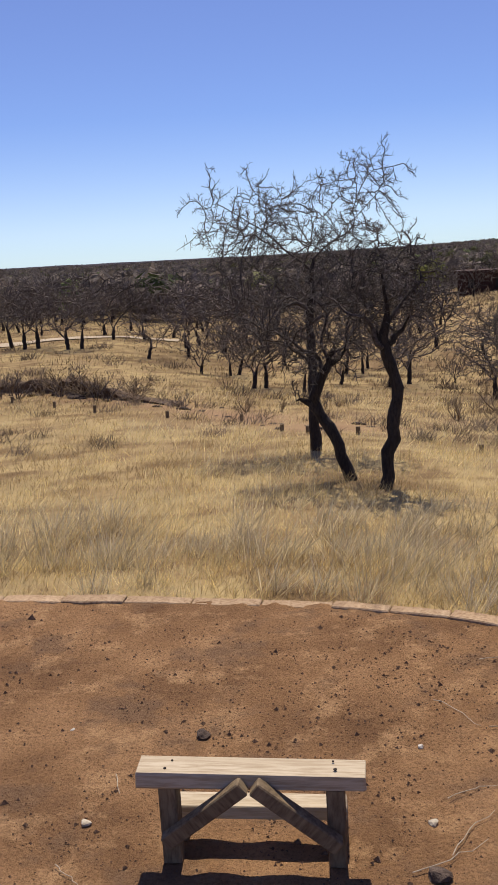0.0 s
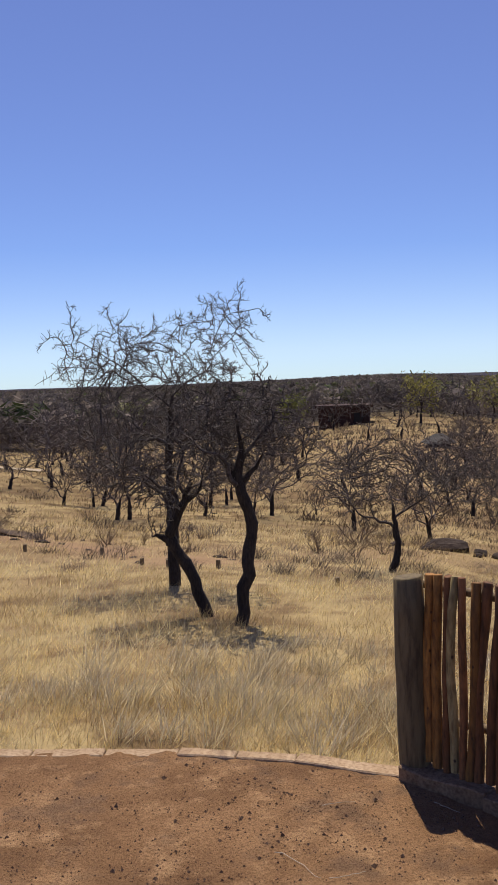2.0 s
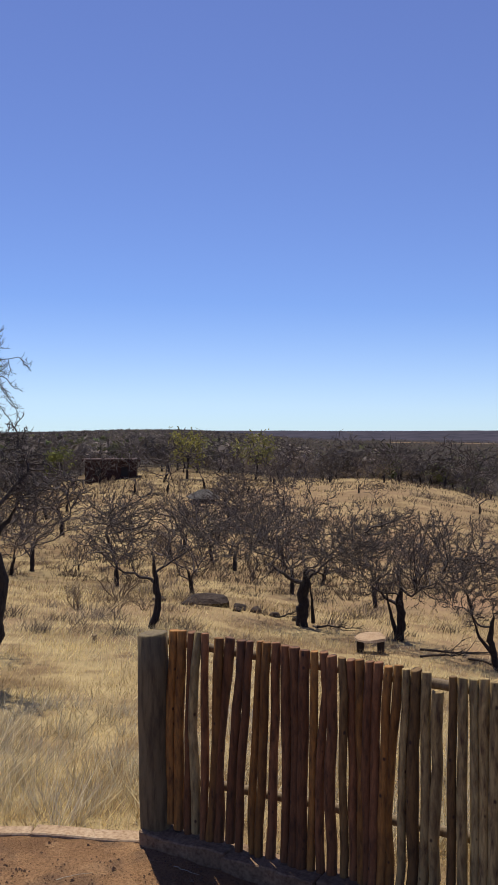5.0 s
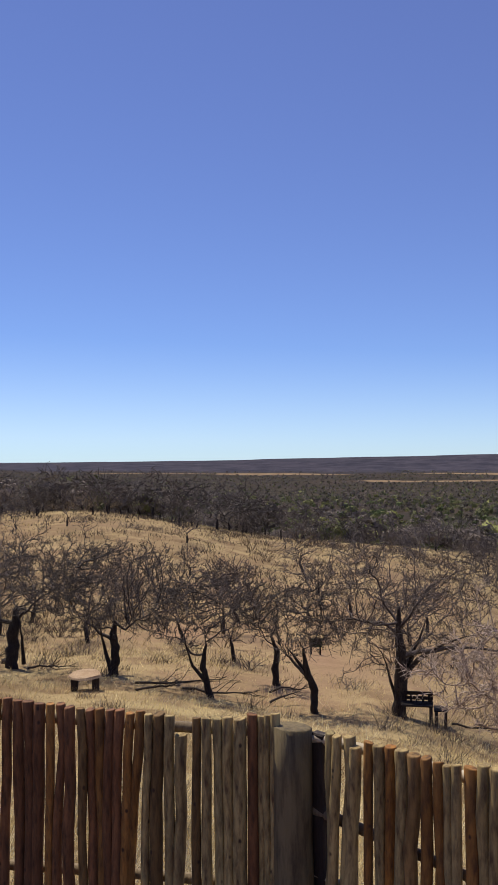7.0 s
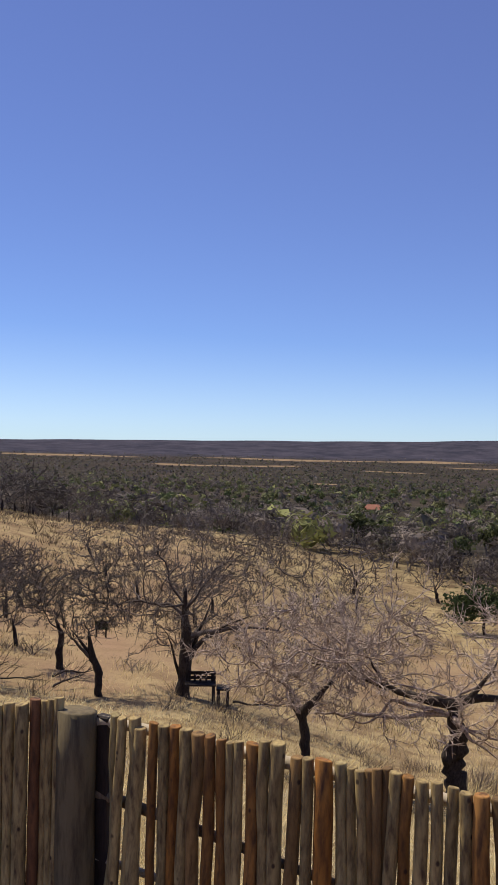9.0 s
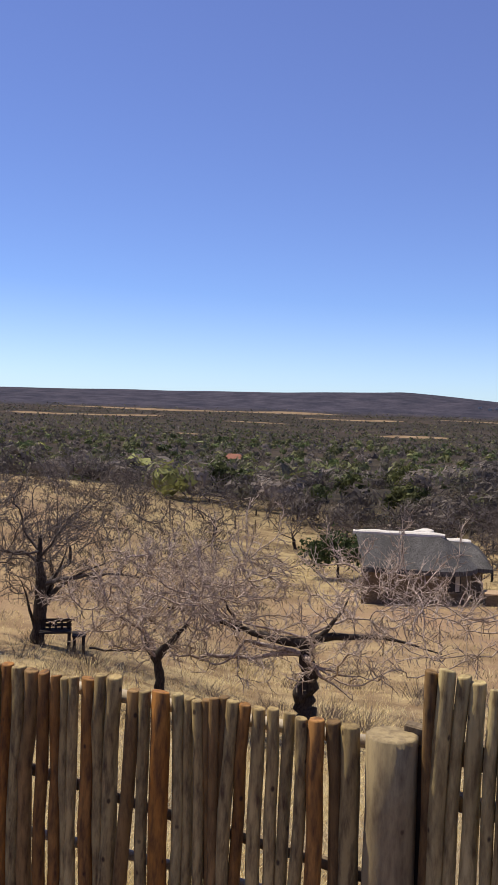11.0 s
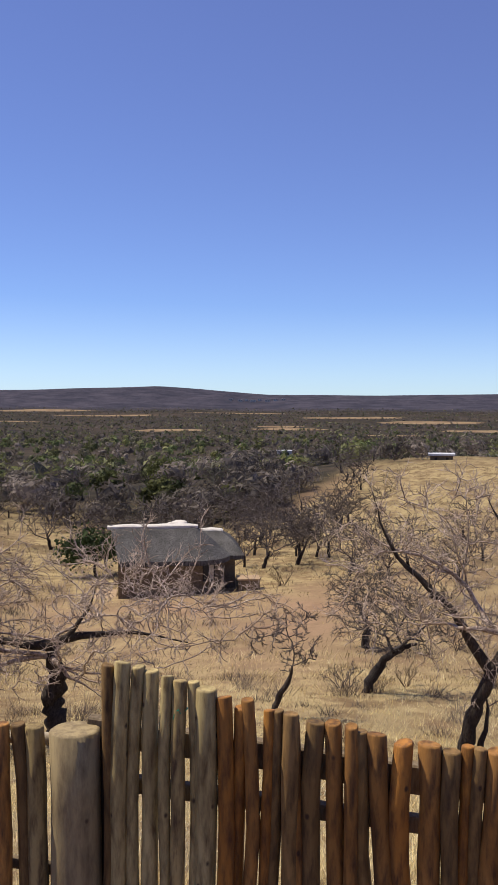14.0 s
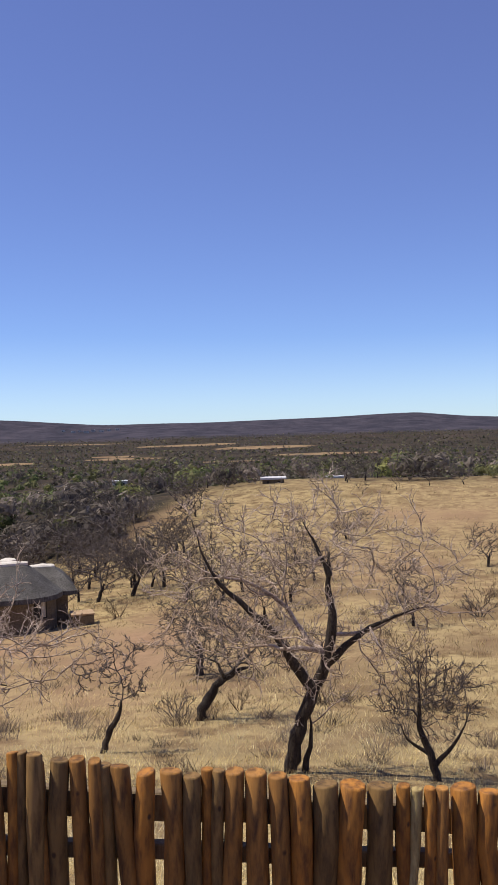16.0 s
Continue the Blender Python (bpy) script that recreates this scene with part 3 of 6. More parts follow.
def grow_tree(m, seed, trunk, crown, limbs, label, tips=(), twig=TWIG, bark=BARK, thin=0.0075, name="bare_tree", group="bare trees", extra=(), rings=15, fork=0.5, category="tree", aims=800, step=.06, droop=-.1, hollow=.3, bushy=2, wide=1.12):
    """A leafless tree. trunk: (x, y, z, radius); crown: centre and half sizes; limbs: how many main ones; tips: where further limbs end."""
    g = np.random.default_rng(seed)
    c, h = np.array(crown[:3], float), np.array(crown[3:], float) * wide
    t = np.array(trunk, float)
    # a smooth line through the trunk's bends
    q = np.linspace(0, len(t) - 1, 4 * (len(t) - 1) + 1)
    line = np.stack([np.interp(q, np.arange(len(t)), t[:, a]) for a in range(4)], 1)
    for _ in range(2):
        line[1:-1] = (line[:-2] + 2 * line[1:-1] + line[2:]) / 4
    line[1:-1, :3] += g.normal(0, 0.16, (len(line) - 2, 3)) * line[1:-1, 3:4]
    line[:, 3] *= (1 + g.uniform(-0.1, 0.12, len(line))) * np.interp(np.linspace(0, 1, len(line)), (0, .65, 1), (1, 1, .5))
    flare = line[0].copy()
    flare[2] -= 0.35
    flare[3] *= 1.25
    line = np.concatenate([[flare], line])
    tree = thing(name, m, label, category, group)
    solid = [(line[:, :3], line[:, 3], 10)]
    top = line[int(len(line) * fork):]
    paths, arms = [], []
    seeds = [*line[int(len(line) * max(fork, .6)):]]
    for ex in extra:
        e = np.array(ex, float)
        q = np.linspace(0, len(e) - 1, 3 * (len(e) - 1) + 1)
        e = np.stack([np.interp(q, np.arange(len(e)), e[:, a]) for a in range(4)], 1)
        e[1:-1] = (e[:-2] + 2 * e[1:-1] + e[2:]) / 4
        e[1:, :3] += g.normal(0, 0.2, (len(e) - 1, 3)) * e[1:, 3:4]
        grows = e[-1, 2] > c[2] - h[2] * 1.5
        if grows:
            e[:, 3] = np.maximum(thin * 1.2, e[:, 3] * np.linspace(1, .2, len(e)))
        solid.append((e[:, :3], e[:, 3], 7))
        if grows:
            seeds += [*e[len(e) // 3:]]
            paths.append(e[len(e) // 2:, :3])
    size = float(h.mean())
    ends = [np.array(e, float) for e in tips]
    while len(ends) < limbs + len(tips):
        d = unit(g.normal(0, 1, 3) + np.array([0, 0, 0.35]))
        ends.append(c + d * h * g.uniform(0.6, .85))
    # limbs leave the trunk's upper part or, further out, one another
    roots = [*top]
    for i, e in enumerate(ends):
        cand = [p for p in roots if p[2] < e[2] + .15] or [top[0]]
        far = [np.linalg.norm(e - p[:3]) + g.uniform(0, .9) * size - 6 * p[3] for p in cand]
        s = cand[int(np.argmin(far))]
        p = limb(g, s[:3], s[:3] + (e - s[:3]) * .85, rings, .8, g.uniform(0.02, 0.12))
        r = np.maximum(thin * 1.2, np.clip(s[3] * g.uniform(0.42, 0.6), 0, .075) * (1 - np.linspace(0, 1, rings)) ** .8)
        arms.append((p, r, 6 if rings > 6 else 4))
        grown = [(*p[k], r[k]) for k in range(1, rings)]
        seeds += grown
        roots += [np.array(q) for q in grown[2:rings // 2]]
        paths.append(p[rings // 3:])
    n1 = int(aims * .62)
    d = g.normal(0, 1, (n1, 3))
    d /= np.linalg.norm(d, axis=1)[:, None]
    goals = c + d * h * (g.uniform(hollow, 1, (n1, 1)) ** .6) * (1 + .12 * g.normal(0, 1, (n1, 1)))
    along = np.concatenate(paths)
    n2 = aims - n1
    about = along[g.integers(0, len(along), n2)] + g.normal(0, .17 * size, (n2, 3)) + np.array([0, 0, .05 * size])
    goals = np.concatenate([goals, about])
    goals = goals[goals[:, 2] > c[2] - h[2] * 1.25]
    out = spread_crown(g, seeds, goals, size * step, thin, max(q[3] for q in seeds) * .6, droop, bushy)
    v, f = tubes(solid)
    part("trunk", mesh_of("trunk", v, f, bark, True), bark, tree)
    v, f = tubes(arms + out)
    part("crown", mesh_of("crown", v, f, twig, True), twig, tree)
    return tree


def stand(x, y, s=1.0):
    """A place on the ground, turned to show its front to the yard, at a size."""
    bearing = math.degrees(math.atan2(x - CX, y - CY))
    return pose(x, y, float(height(x, y)), 0, 0, -bearing) @ Matrix.Diagonal((s, s, s, 1))


DARK = "leafless thorn tree with dark crooked trunk in dry grass"
# the three trees in the meadow before the yard
grow_tree(stand(1.65, 15.73, 0.76), 1, [(0, 0, 0, .14), (0, 0, 1.2, .125), (-.02, .05, 2.6, .105), (.02, 0, 3.9, .085), (.1, 0, 4.4, .07)], (-.3, 0, 4.7, 2.3, 1.9, 1.35), 4,
          "tall leafless thorn tree with straight dark trunk", [(-2.75, .3, 5.9), (-2.0, -.5, 5.2), (2.5, 0, 6.7), (2.0, .6, 6.3), (1.1, -.4, 6.3), (.2, .4, 6.2), (-.5, -.3, 6.0), (-1.2, .5, 6.1), (1.8, -.3, 6.0), (-2.4, .2, 3.6), (-1.8, -.7, 3.1), (1.6, .6, 3.5), (-.9, -.9, 2.9)], twig=TWIG, wide=1.0, aims=1700, step=.045)
grow_tree(stand(1.82, 12.02, 0.87), 2, [(0, 0, 0, .1), (-.22, 0, .75, .095), (-.55, .05, 1.18, .09), (-.5, .05, 1.5, .085), (-.28, 0, 1.85, .075), (-.2, 0, 2.1, .06)], (-.5, 0, 2.5, 1.25, 1.1, .75), 4,
          "low leafless thorn tree with trunk bent like an elbow", [(-1.3, .2, 2.7), (.35, 0, 2.6)], extra=([(-.55, .05, 1.18, .085), (-.72, 0, 1.32, .06), (-.82, 0, 1.3, .04)], [(-.28, 0, 1.85, .06), (-.05, .03, 2.0, .045), (-.02, .02, 2.15, .03)]))
grow_tree(stand(2.16, 11.22, 0.88), 3, [(0, 0, 0, .1), (.1, 0, .75, .092), (.22, .03, 1.5, .085), (.02, 0, 2.1, .078), (.1, 0, 2.55, .056), (.02, 0, 3.1, .032)], (.1, 0, 2.95, 1.0, .9, .65), 2,
          "slender leafless thorn tree with wavy dark trunk", [(-.8, .1, 3.5), (.85, 0, 3.4), (.75, .2, 2.6), (-.75, .1, 2.85), (.4, -.2, 3.6), (0, .2, 3.7)], wide=.85, extra=([(.06, 0, 2.1, .06), (.3, 0, 2.3, .05), (.42, 0, 2.6, .035)], [(.02, 0, 2.05, .04), (-.06, .02, 2.2, .035), (-.07, .02, 2.36, .03)]))
# trees on the slope beyond the fence
grow_tree(stand(6.73, 19.16, 0.88), 4, [(0, 0, 0, .095), (.18, 0, .5, .088), (.12, 0, 1.1, .08), (.06, 0, 1.75, .07)], (0, 0, 2.6, 1.75, 1.6, .95), 4, DARK, [(-1.5, 0, 2.3), (1.4, .2, 2.4)])
grow_tree(stand(12.66, 23.5, 0.94), 5, [(0, 0, 0, .2), (.02, 0, .7, .18), (.1, 0, 1.35, .16), (.15, 0, 1.8, .11)], (.0, 0, 2.7, 2.4, 2.0, 1.1), 7, "dense dark leafless tree with stout trunk", wide=1.25, aims=1500, step=.045, tips=[(1.3, -.2, 1.7), (-1.6, 0, 2.2), (-2.5, 0, 2.3), (2.2, 0, 2.6)], fork=.7, extra=([(.35, .5, 0, .07), (.3, .4, .8, .06), (.2, .2, 1.5, .05)],))
grow_tree(stand(14.45, 21.2, 0.93), 6, [(0, 0, 0, .14), (.12, 0, .5, .13), (.06, 0, 1.1, .12), (.1, 0, 1.6, .1)], (.25, 0, 2.7, 1.8, 1.7, 1.15), 5, "dense dark leafless tree with twin trunks", wide=1.25, aims=1500, step=.045, tips=[(-1.2, 0, 1.9), (1.6, 0, 2.2)], extra=([(-.02, .05, .1, .08), (-.22, .1, .9, .075), (-.35, .1, 1.5, .06)],))
grow_tree(stand(15.38, 18.1, 0.95), 7, [(0, 0, 0, .1), (-.12, 0, .5, .09), (-.2, 0, .9, .08), (-.1, 0, 1.4, .07)], (-.4, 0, 2.4, 1.1, 1.0, 1.0), 3, "small leafless tree with forked slanting trunk", [(-1.4, 0, 1.9)], extra=([(-.05, 0, .35, .07), (-.5, 0, .85, .055), (-.62, 0, 1.3, .045), (-.7, 0, 1.7, .035)],))
grow_tree(stand(17.23, 16.21, 0.96), 8, [(0, 0, 0, .11), (0, 0, .6, .1), (-.22, 0, 1.1, .09), (-.28, 0, 1.7, .07)], (-.3, 0, 2.6, 1.0, 1.0, .95), 3, "small leafless tree with slanting forked trunk", [(-1.0, 0, 1.9), (.65, 0, 2.5)], extra=([(-.2, 0, 1.05, .07), (-.5, 0, 1.45, .055), (-.75, 0, 1.75, .04)],))
grow_tree(stand(19.35, 19.85, 0.97), 9, [(0, 0, 0, .12), (-.05, 0, .5, .11), (.05, 0, 1.0, .09), (-.15, 0, 1.5, .07)], (-.5, 0, 2.4, .9, .9, .85), 2, "small leafless tree with knotted trunk")
grow_tree(stand(19.27, 15.15, 0.97), 10, [(0, 0, 0, .2), (.05, 0, .8, .17), (.08, 0, 1.4, .15), (0, 0, 2.1, .12), (0, 0, 2.9, .09)], (.1, 0, 3.2, 3.1, 2.4, 1.6), 5, "broad leafless tree with dark spreading limbs", [(4.2, 0, 2.6), (-3.0, .2, 2.5), (1.8, .3, 4.4), (.9, 0, 4.8), (-1.4, 0, 4.5), (2.8, -.4, 3.6), (-2.7, -.4, 3.6)], bark=BARK_MID, wide=1.22, aims=1700, step=.044, extra=([(.05, 0, .9, .1), (.5, 0, 1.5, .085), (1.2, .05, 1.95, .07), (2.0, 0, 2.2, .045)], [(.1, .15, .9, .1), (.4, .2, 1.7, .085), (.75, .2, 2.6, .06)], [(-.05, 0, .3, .06), (-.3, 0, 1.2, .05), (-.45, 0, 1.7, .04)]), twig=TWIG_MID)
# the two pale trees just below the fence
grow_tree(stand(14.0, 8.2, 0.92), 11, [(0, 0, 0, .1), (.05, 0, .6, .09), (-.05, 0, 1.15, .085), (.25, 0, 1.5, .075), (.5, 0, 1.8, .06)], (0, 0, 2.35, 1.75, 1.5, .95), 4, "low spreading leafless tree with pale purple-grey twigs", [(-1.7, 0, 2.2), (1.6, 0, 2.4)], twig=TWIG_PALE, thin=.0092, bark=BARK_MID, aims=900, step=.055, extra=([(-.05, 0, 1.1, .08), (-.25, 0, 1.4, .06), (-.3, 0, 1.6, .04)],))
grow_tree(stand(15.8, 6.22), 12, [(.05, 0, 0, .2), (.04, 0, .55, .18), (-.08, 0, .85, .17), (.12, 0, 1.1, .165), (-.04, 0, 1.45, .15), (-.02, 0, 1.85, .11)], (-.1, 0, 2.35, 3.9, 2.3, .95), 8, "wide gnarled leafless tree with pale drooping twigs", [(3.8, -.3, 1.75), (3.2, .5, 2.3), (-4.1, 0, 2.3), (-3.4, .4, 2.9), (1.5, -.4, 1.2), (2.0, 0, 2.8), (-1.7, 0, 3.1), (.75, 0, 3.2), (-.9, 0, 2.9), (-2.2, -.6, 1.5), (-3.0, -.2, 1.6), (3.0, .2, 1.4), (1.0, -.5, .8)], twig=TWIG_PALE, thin=.0092, fork=.85, bark=BARK_MID, aims=1500, step=.045, droop=.05,
          extra=([(-.02, 0, 1.8, .1), (.7, 0, 1.95, .085), (1.5, 0, 1.95, .065), (2.4, 0, 1.7, .045)], [(-.05, 0, 1.75, .11), (-.6, 0, 1.8, .095), (-1.2, .1, 1.95, .08), (-1.45, .1, 2.3, .05), (-1.6, .1, 2.6, .03)], [(-1.2, .1, 1.95, .07), (-2.0, .1, 2.2, .05), (-2.7, .1, 2.3, .035)], [(.2, 0, 1.85, .06), (.65, 0, 2.4, .04), (.75, 0, 2.8, .025)]))
# trees right of the thatched house
grow_tree(stand(22.1, 3.35, 0.95), 13, [(0, 0, 0, .09), (.15, 0, .5, .075), (.45, 0, .95, .06), (.5, 0, 1.3, .045)], (.4, 0, 2.0, .9, .7, .8), 0, "leafless sapling with few upright stems", [(.35, 0, 2.9), (.95, 0, 2.8), (-.9, .2, 2.1), (1.2, 0, 1.5)], twig=TWIG_MID, bark=BARK_MID, thin=.012, aims=110, step=.08, fork=.3)
grow_tree(stand(27.28, 1.44, 0.98), 14, [(0, 0, 0, .15), (.25, 0, .6, .14), (.65, 0, 1.15, .12), (1.1, 0, 1.45, .1), (1.5, 0, 1.55, .07)], (.7, 0, 2.3, 1.7, 1.4, 1.0), 2, "leaning leafless tree with dark slanting trunk", [(2.2, 0, 1.9), (1.3, 0, 3.1)])
grow_tree(stand(35.59, 2.02, 1.0), 15, [(0, 0, 0, .15), (0, 0, .6, .14), (.0, 0, 1.2, .1)], (-.1, 0, 2.3, 1.5, 1.4, 1.1), 3, DARK)
grow_tree(stand(18.53, -1.02, 0.97), 16, [(0, 0, 0, .155), (.1, 0, .6, .145), (.35, 0, 1.3, .135), (.75, 0, 2.2, .11), (.95, 0, 3.0, .1), (.85, 0, 3.9, .075), (.9, 0, 4.5, .05)], (.4, 0, 3.7, 2.9, 2.2, 1.9), 4, "large leafless tree with forked crooked limbs", [(-2.9, 0, 4.9), (-.2, 0, 5.9), (-1.6, 0, 5.4), (1.1, 0, 5.6), (4.2, 0, 3.3), (3.6, 0, 4.4), (2.8, .4, 4.8), (-2.5, -.4, 3.5), (-2.0, .4, 2.4)], twig=TWIG_PALE, thin=.0092, bark=BARK_MID, aims=1000, step=.055,
          extra=([(.5, 0, 1.7, .12), (.0, 0, 2.6, .11), (-.7, 0, 3.3, .095), (-1.4, 0, 3.9, .08), (-1.7, 0, 4.6, .055), (-1.85, 0, 5.2, .035)], [(.75, 0, 2.2, .1), (1.4, 0, 2.8, .08), (2.2, 0, 3.2, .065), (2.8, 0, 3.35, .04)], [(.9, 0, 4.0, .08), (.65, 0, 4.6, .06), (.4, 0, 5.1, .04)], [(.3, .05, 0, .08), (.45, .05, .8, .06), (.4, .05, 1.4, .04)]))
grow_tree(stand(17.96, -3.8, 0.98), 17, [(0, 0, 0, .085), (-.1, 0, .55, .07), (-.35, 0, 1.0, .055), (-.3, 0, 1.6, .035), (-.32, 0, 2.0, .02)], (-.1, 0, 1.7, 1.0, .8, .8), 2, "many-stemmed leafless shrub with dark stems", [(.65, 0, 1.9), (-.9, 0, 1.4)], twig=TWIG_MID, bark=BARK_MID, aims=500, step=.08, extra=([(-.05, 0, .3, .06), (.35, 0, .75, .045), (.55, 0, 1.1, .035), (.6, 0, 1.5, .022)], [(-.1, 0, .5, .05), (-.6, 0, .8, .035), (-.7, 0, 1.1, .022)]))


# repeated mid-distance trees: a few shapes, set about the slope
def shape(seed, tall, wide, lean=0.0, limbs=4, thin=.019, twig=TWIG_MID, aims=540, step=.1, low=.28):
    return grow_tree(pose(0, 0, -500, 0, 0, 0), seed, [(0, 0, 0, .12), (lean * .4, .03, tall * low * .5, .105), (lean, 0, tall * low, .085)], (lean, 0, tall * .62, wide, wide, tall * .36), limbs, "leafless grey-brown bush tree on the slope", thin=thin, twig=twig, rings=6, aims=aims, step=step, hollow=.2, bushy=1, wide=1.0)


SHAPES = [shape(31, 4.2, 2.1), shape(32, 4.0, 2.4, .3), shape(33, 4.6, 1.9, -.2), shape(34, 3.4, 1.8, .2), shape(41, 3.8, 2.5, .4, 5), shape(42, 4.0, 2.2, -.5)]
FAR_SHAPES = [shape(q, tall, wide, lean, 3, .034, twig, 150, .17, .2) for q, tall, wide, lean, twig in ((35, 4.6, 2.4, 0, TWIG_MID), (36, 4.2, 2.7, .3, TWIG_MID), (37, 5.0, 2.2, -.2, TWIG_MID), (38, 3.8, 2.4, .1, TWIG), (39, 4.3, 2.8, .5, TWIG))]


def dead_shrub(seed, wide, tall, twig):
    """A low tangle of stems from one root."""
    g = np.random.default_rng(seed)
    out = []
    for i in range(7):
        a = g.uniform(0, 6.28)
        e = (math.cos(a) * wide * g.uniform(.5, 1), math.sin(a) * wide * g.uniform(.5, 1), tall * g.uniform(.5, 1))
        p = limb(g, (math.cos(a) * .06, math.sin(a) * .06, -.05), e, 5, .5, .08)
        out.append((p, np.linspace(.022, .008, 5), 4))
        sprout(g, out, p, .011, wide * .55, 0, (4, 3), np.array([0, 0, -.2]), .1, .85, (3, 3), (3, 2))
    v, f = tubes([(p, np.maximum(r, .0065), k) for p, r, k in out])
    root = thing("dry_shrub", pose(0, 0, -500), "low leafless tangled grey-brown shrub in dry grass", "shrub", "dry shrubs")
    part("stem_tangle", mesh_of("stem_tangle", v, f, twig, True), twig, root)
    return root


SHRUBS = [dead_shrub(81, .8, .7, TWIG_MID), dead_shrub(82, 1.0, .6, DRY_STEM), dead_shrub(83, .7, .9, DRY_STEM)]


def repeat(kind, x, y, s=1.0):
    ob = copy_thing(kind, Matrix())
    ob.matrix_basis = Matrix.Translation((x, y, float(height(x, y)))) @ Matrix.Rotation(rng.uniform(0, 6.28), 4, "Z") @ Matrix.Diagonal((s, s, s * rng.uniform(.9, 1.1), 1))
    return ob


for k, x, y, s in ((1, -9.6, 53.5, 1.05), (2, -8.8, 53.4, .95), (0, -13, 57.2, 1.1), (2, -14.5, 60, 1.15), (0, -12, 56.5, 1.15), (3, -1.5, 43.3, .7), (0, -.1, 43.1, .55), (1, .9, 36.8, .8), (0, 1.4, 37.1, .75), (2, 2.8, 34.9, .55), (1, .3, 44, .8), (3, 4.6, 38, .7), (4, -4.5, 49, .8), (5, 5.5, 44, .8),
                   (1, 7.7, 39.2, .85), (3, 9.8, 39.6, .35), (4, 13.2, 47, .85), (0, 15, 42.5, .8), (4, 66.8, 36, 1.3), (1, 77.4, 33.1, 1.35), (0, 82, 16.2, 1.1), (4, 62.4, 10.9, 1.1), (5, 63.4, 8.7, 1.2), (4, 66, 6.8, 1.1), (4, 58, 4.6, .9), (5, 50, -.5, .8), (4, 61, 1, .9), (3, 22.3, 85, .9), (4, 25.5, 87, 1), (0, 19.5, 84, .9), (1, 70, -17.4, .9), (3, 30, 34, .8), (0, 41, 52, .6), (3, 58, 2.2, .8), (1, 55, -2, .8), (0, 70, 4, .8),
                   (0, 17, 33, .8), (1, 20, 36, .8), (3, 23, 33, .75), (0, 10, 34, .8), (4, 17.2, 39.5, .85), (2, 17, 42, .7), (1, 27, 38, .75), (0, 25, 29, .7), (3, 33, 39, .6), (1, 12, 31, .7), (2, 34, 30, .7), (0, 7, 47, .7), (1, 3, 52, .75), (0, -3, 58, .8), (2, -6, 62, .9), (1, 31, 24, .75), (0, 36, 27, .7), (3, 67, 20, .8), (0, 72, 27, .9), (1, 58, 31, .8), (3, 57, -9, .8), (0, 47, -8, .7),
                   (2, 21, 23.7, .62), (3, 34.1, 42.9, .5), (4, 43.8, 43.1, .7), (1, 47, 40, .6), (5, 22.5, 28.5, .65), (4, 18.5, 29, .75), (0, 24, 36, .7), (5, 28, 31.5, .65), (3, 39, 37, .6), (4, 62, 41, .8), (0, 95, 45.8, .8), (5, 80.4, 54.9, .7), (4, 88, -8.3, .7), (0, 76, -3, .8), (4, 66, -4, .8), (5, 60, 12.8, .7)):
    repeat(SHAPES[k], x, y, s)
# trees along the crest of the knoll
for x, y, s in ((32.4, 73.8, .8), (31.7, 65.3, .55), (33.5, 63.2, .5), (36.4, 60.8, .6), (43.9, 69.2, .8), (48.3, 71.3, .7), (46, 70, .75), (49.6, 64.2, .9), (53, 66, .7), (59.2, 65.3, .5), (51.5, 52.7, .35), (40, 72, .8), (36, 74, .85), (28, 72, .9), (24, 70, .9), (21, 69, .85), (27, 80, 1), (56, 63, .6), (62, 62, .6)):
    repeat(rng.choice(FAR_SHAPES), x, y, s)
# trees behind and beside the thatched house, and along the red road
for x, y, s in ((74, 24, .9), (78, 20, 1.0), (80, 24, .9), (76, 15.5, .8), (86, 18, 1.0), (84, 22, .95), (90, 20, .9), (70, 20, .8), (73, 28, .9), (79, 29, .9), (101, 16.5, .75), (97.4, 15.7, .55), (98.8, 14.5, .5), (92, 15.5, .7), (88, 26, .9), (85, 31, 1), (108, 17, .7), (112, 18.5, .7), (99, 8.5, .7), (110, 9, .7), (116.2, -13, .45), (118, -17.5, .5), (120.3, -22.1, .5), (113, -9, .5), (122, -27, .6), (104, 4, .6), (93, 5, .6), (86, 8, .6), (75.7, 5.8, .3)):
    repeat(rng.choice(FAR_SHAPES), x, y, s)
BELT = []
# the crest of the knoll and the edge of the woods
for i in range(135):
    b = rng.uniform(-16, 108) if i > 34 else rng.uniform(18, 46)
    e = rng.choice((rng.uniform(-0.04, 0.1), rng.uniform(0.0, 0.5)))
    r = float(np.interp(b, WOOD_B, WOOD_R)) * (1 + e)
    x, y = CX + math.sin(radians(b)) * r, CY + math.cos(radians(b)) * r
    if bare(x, y) > .5 or 12.8 < b < 17.2 and r < 97:
        continue
    BELT.append((x, y, rng.uniform(.7, 1.2)))
for i in range(16):
    b, r = rng.uniform(22, 100), rng.uniform(55, 95)
    if 64 < b < 80:
        continue
    repeat(rng.choice(FAR_SHAPES), CX + math.sin(radians(b)) * r, CY + math.cos(radians(b)) * r, rng.uniform(.4, .7))
# trees on both sides of the red road
for i in range(34):
    b, r = rng.uniform(75.5, 86), rng.uniform(64, 122)
    x, y = CX + math.sin(radians(b)) * r, CY + math.cos(radians(b)) * r
    if bare(x, y) > .4:
        continue
    repeat(rng.choice(SHAPES if r < 85 else FAR_SHAPES), x, y, rng.uniform(.7, 1.1))
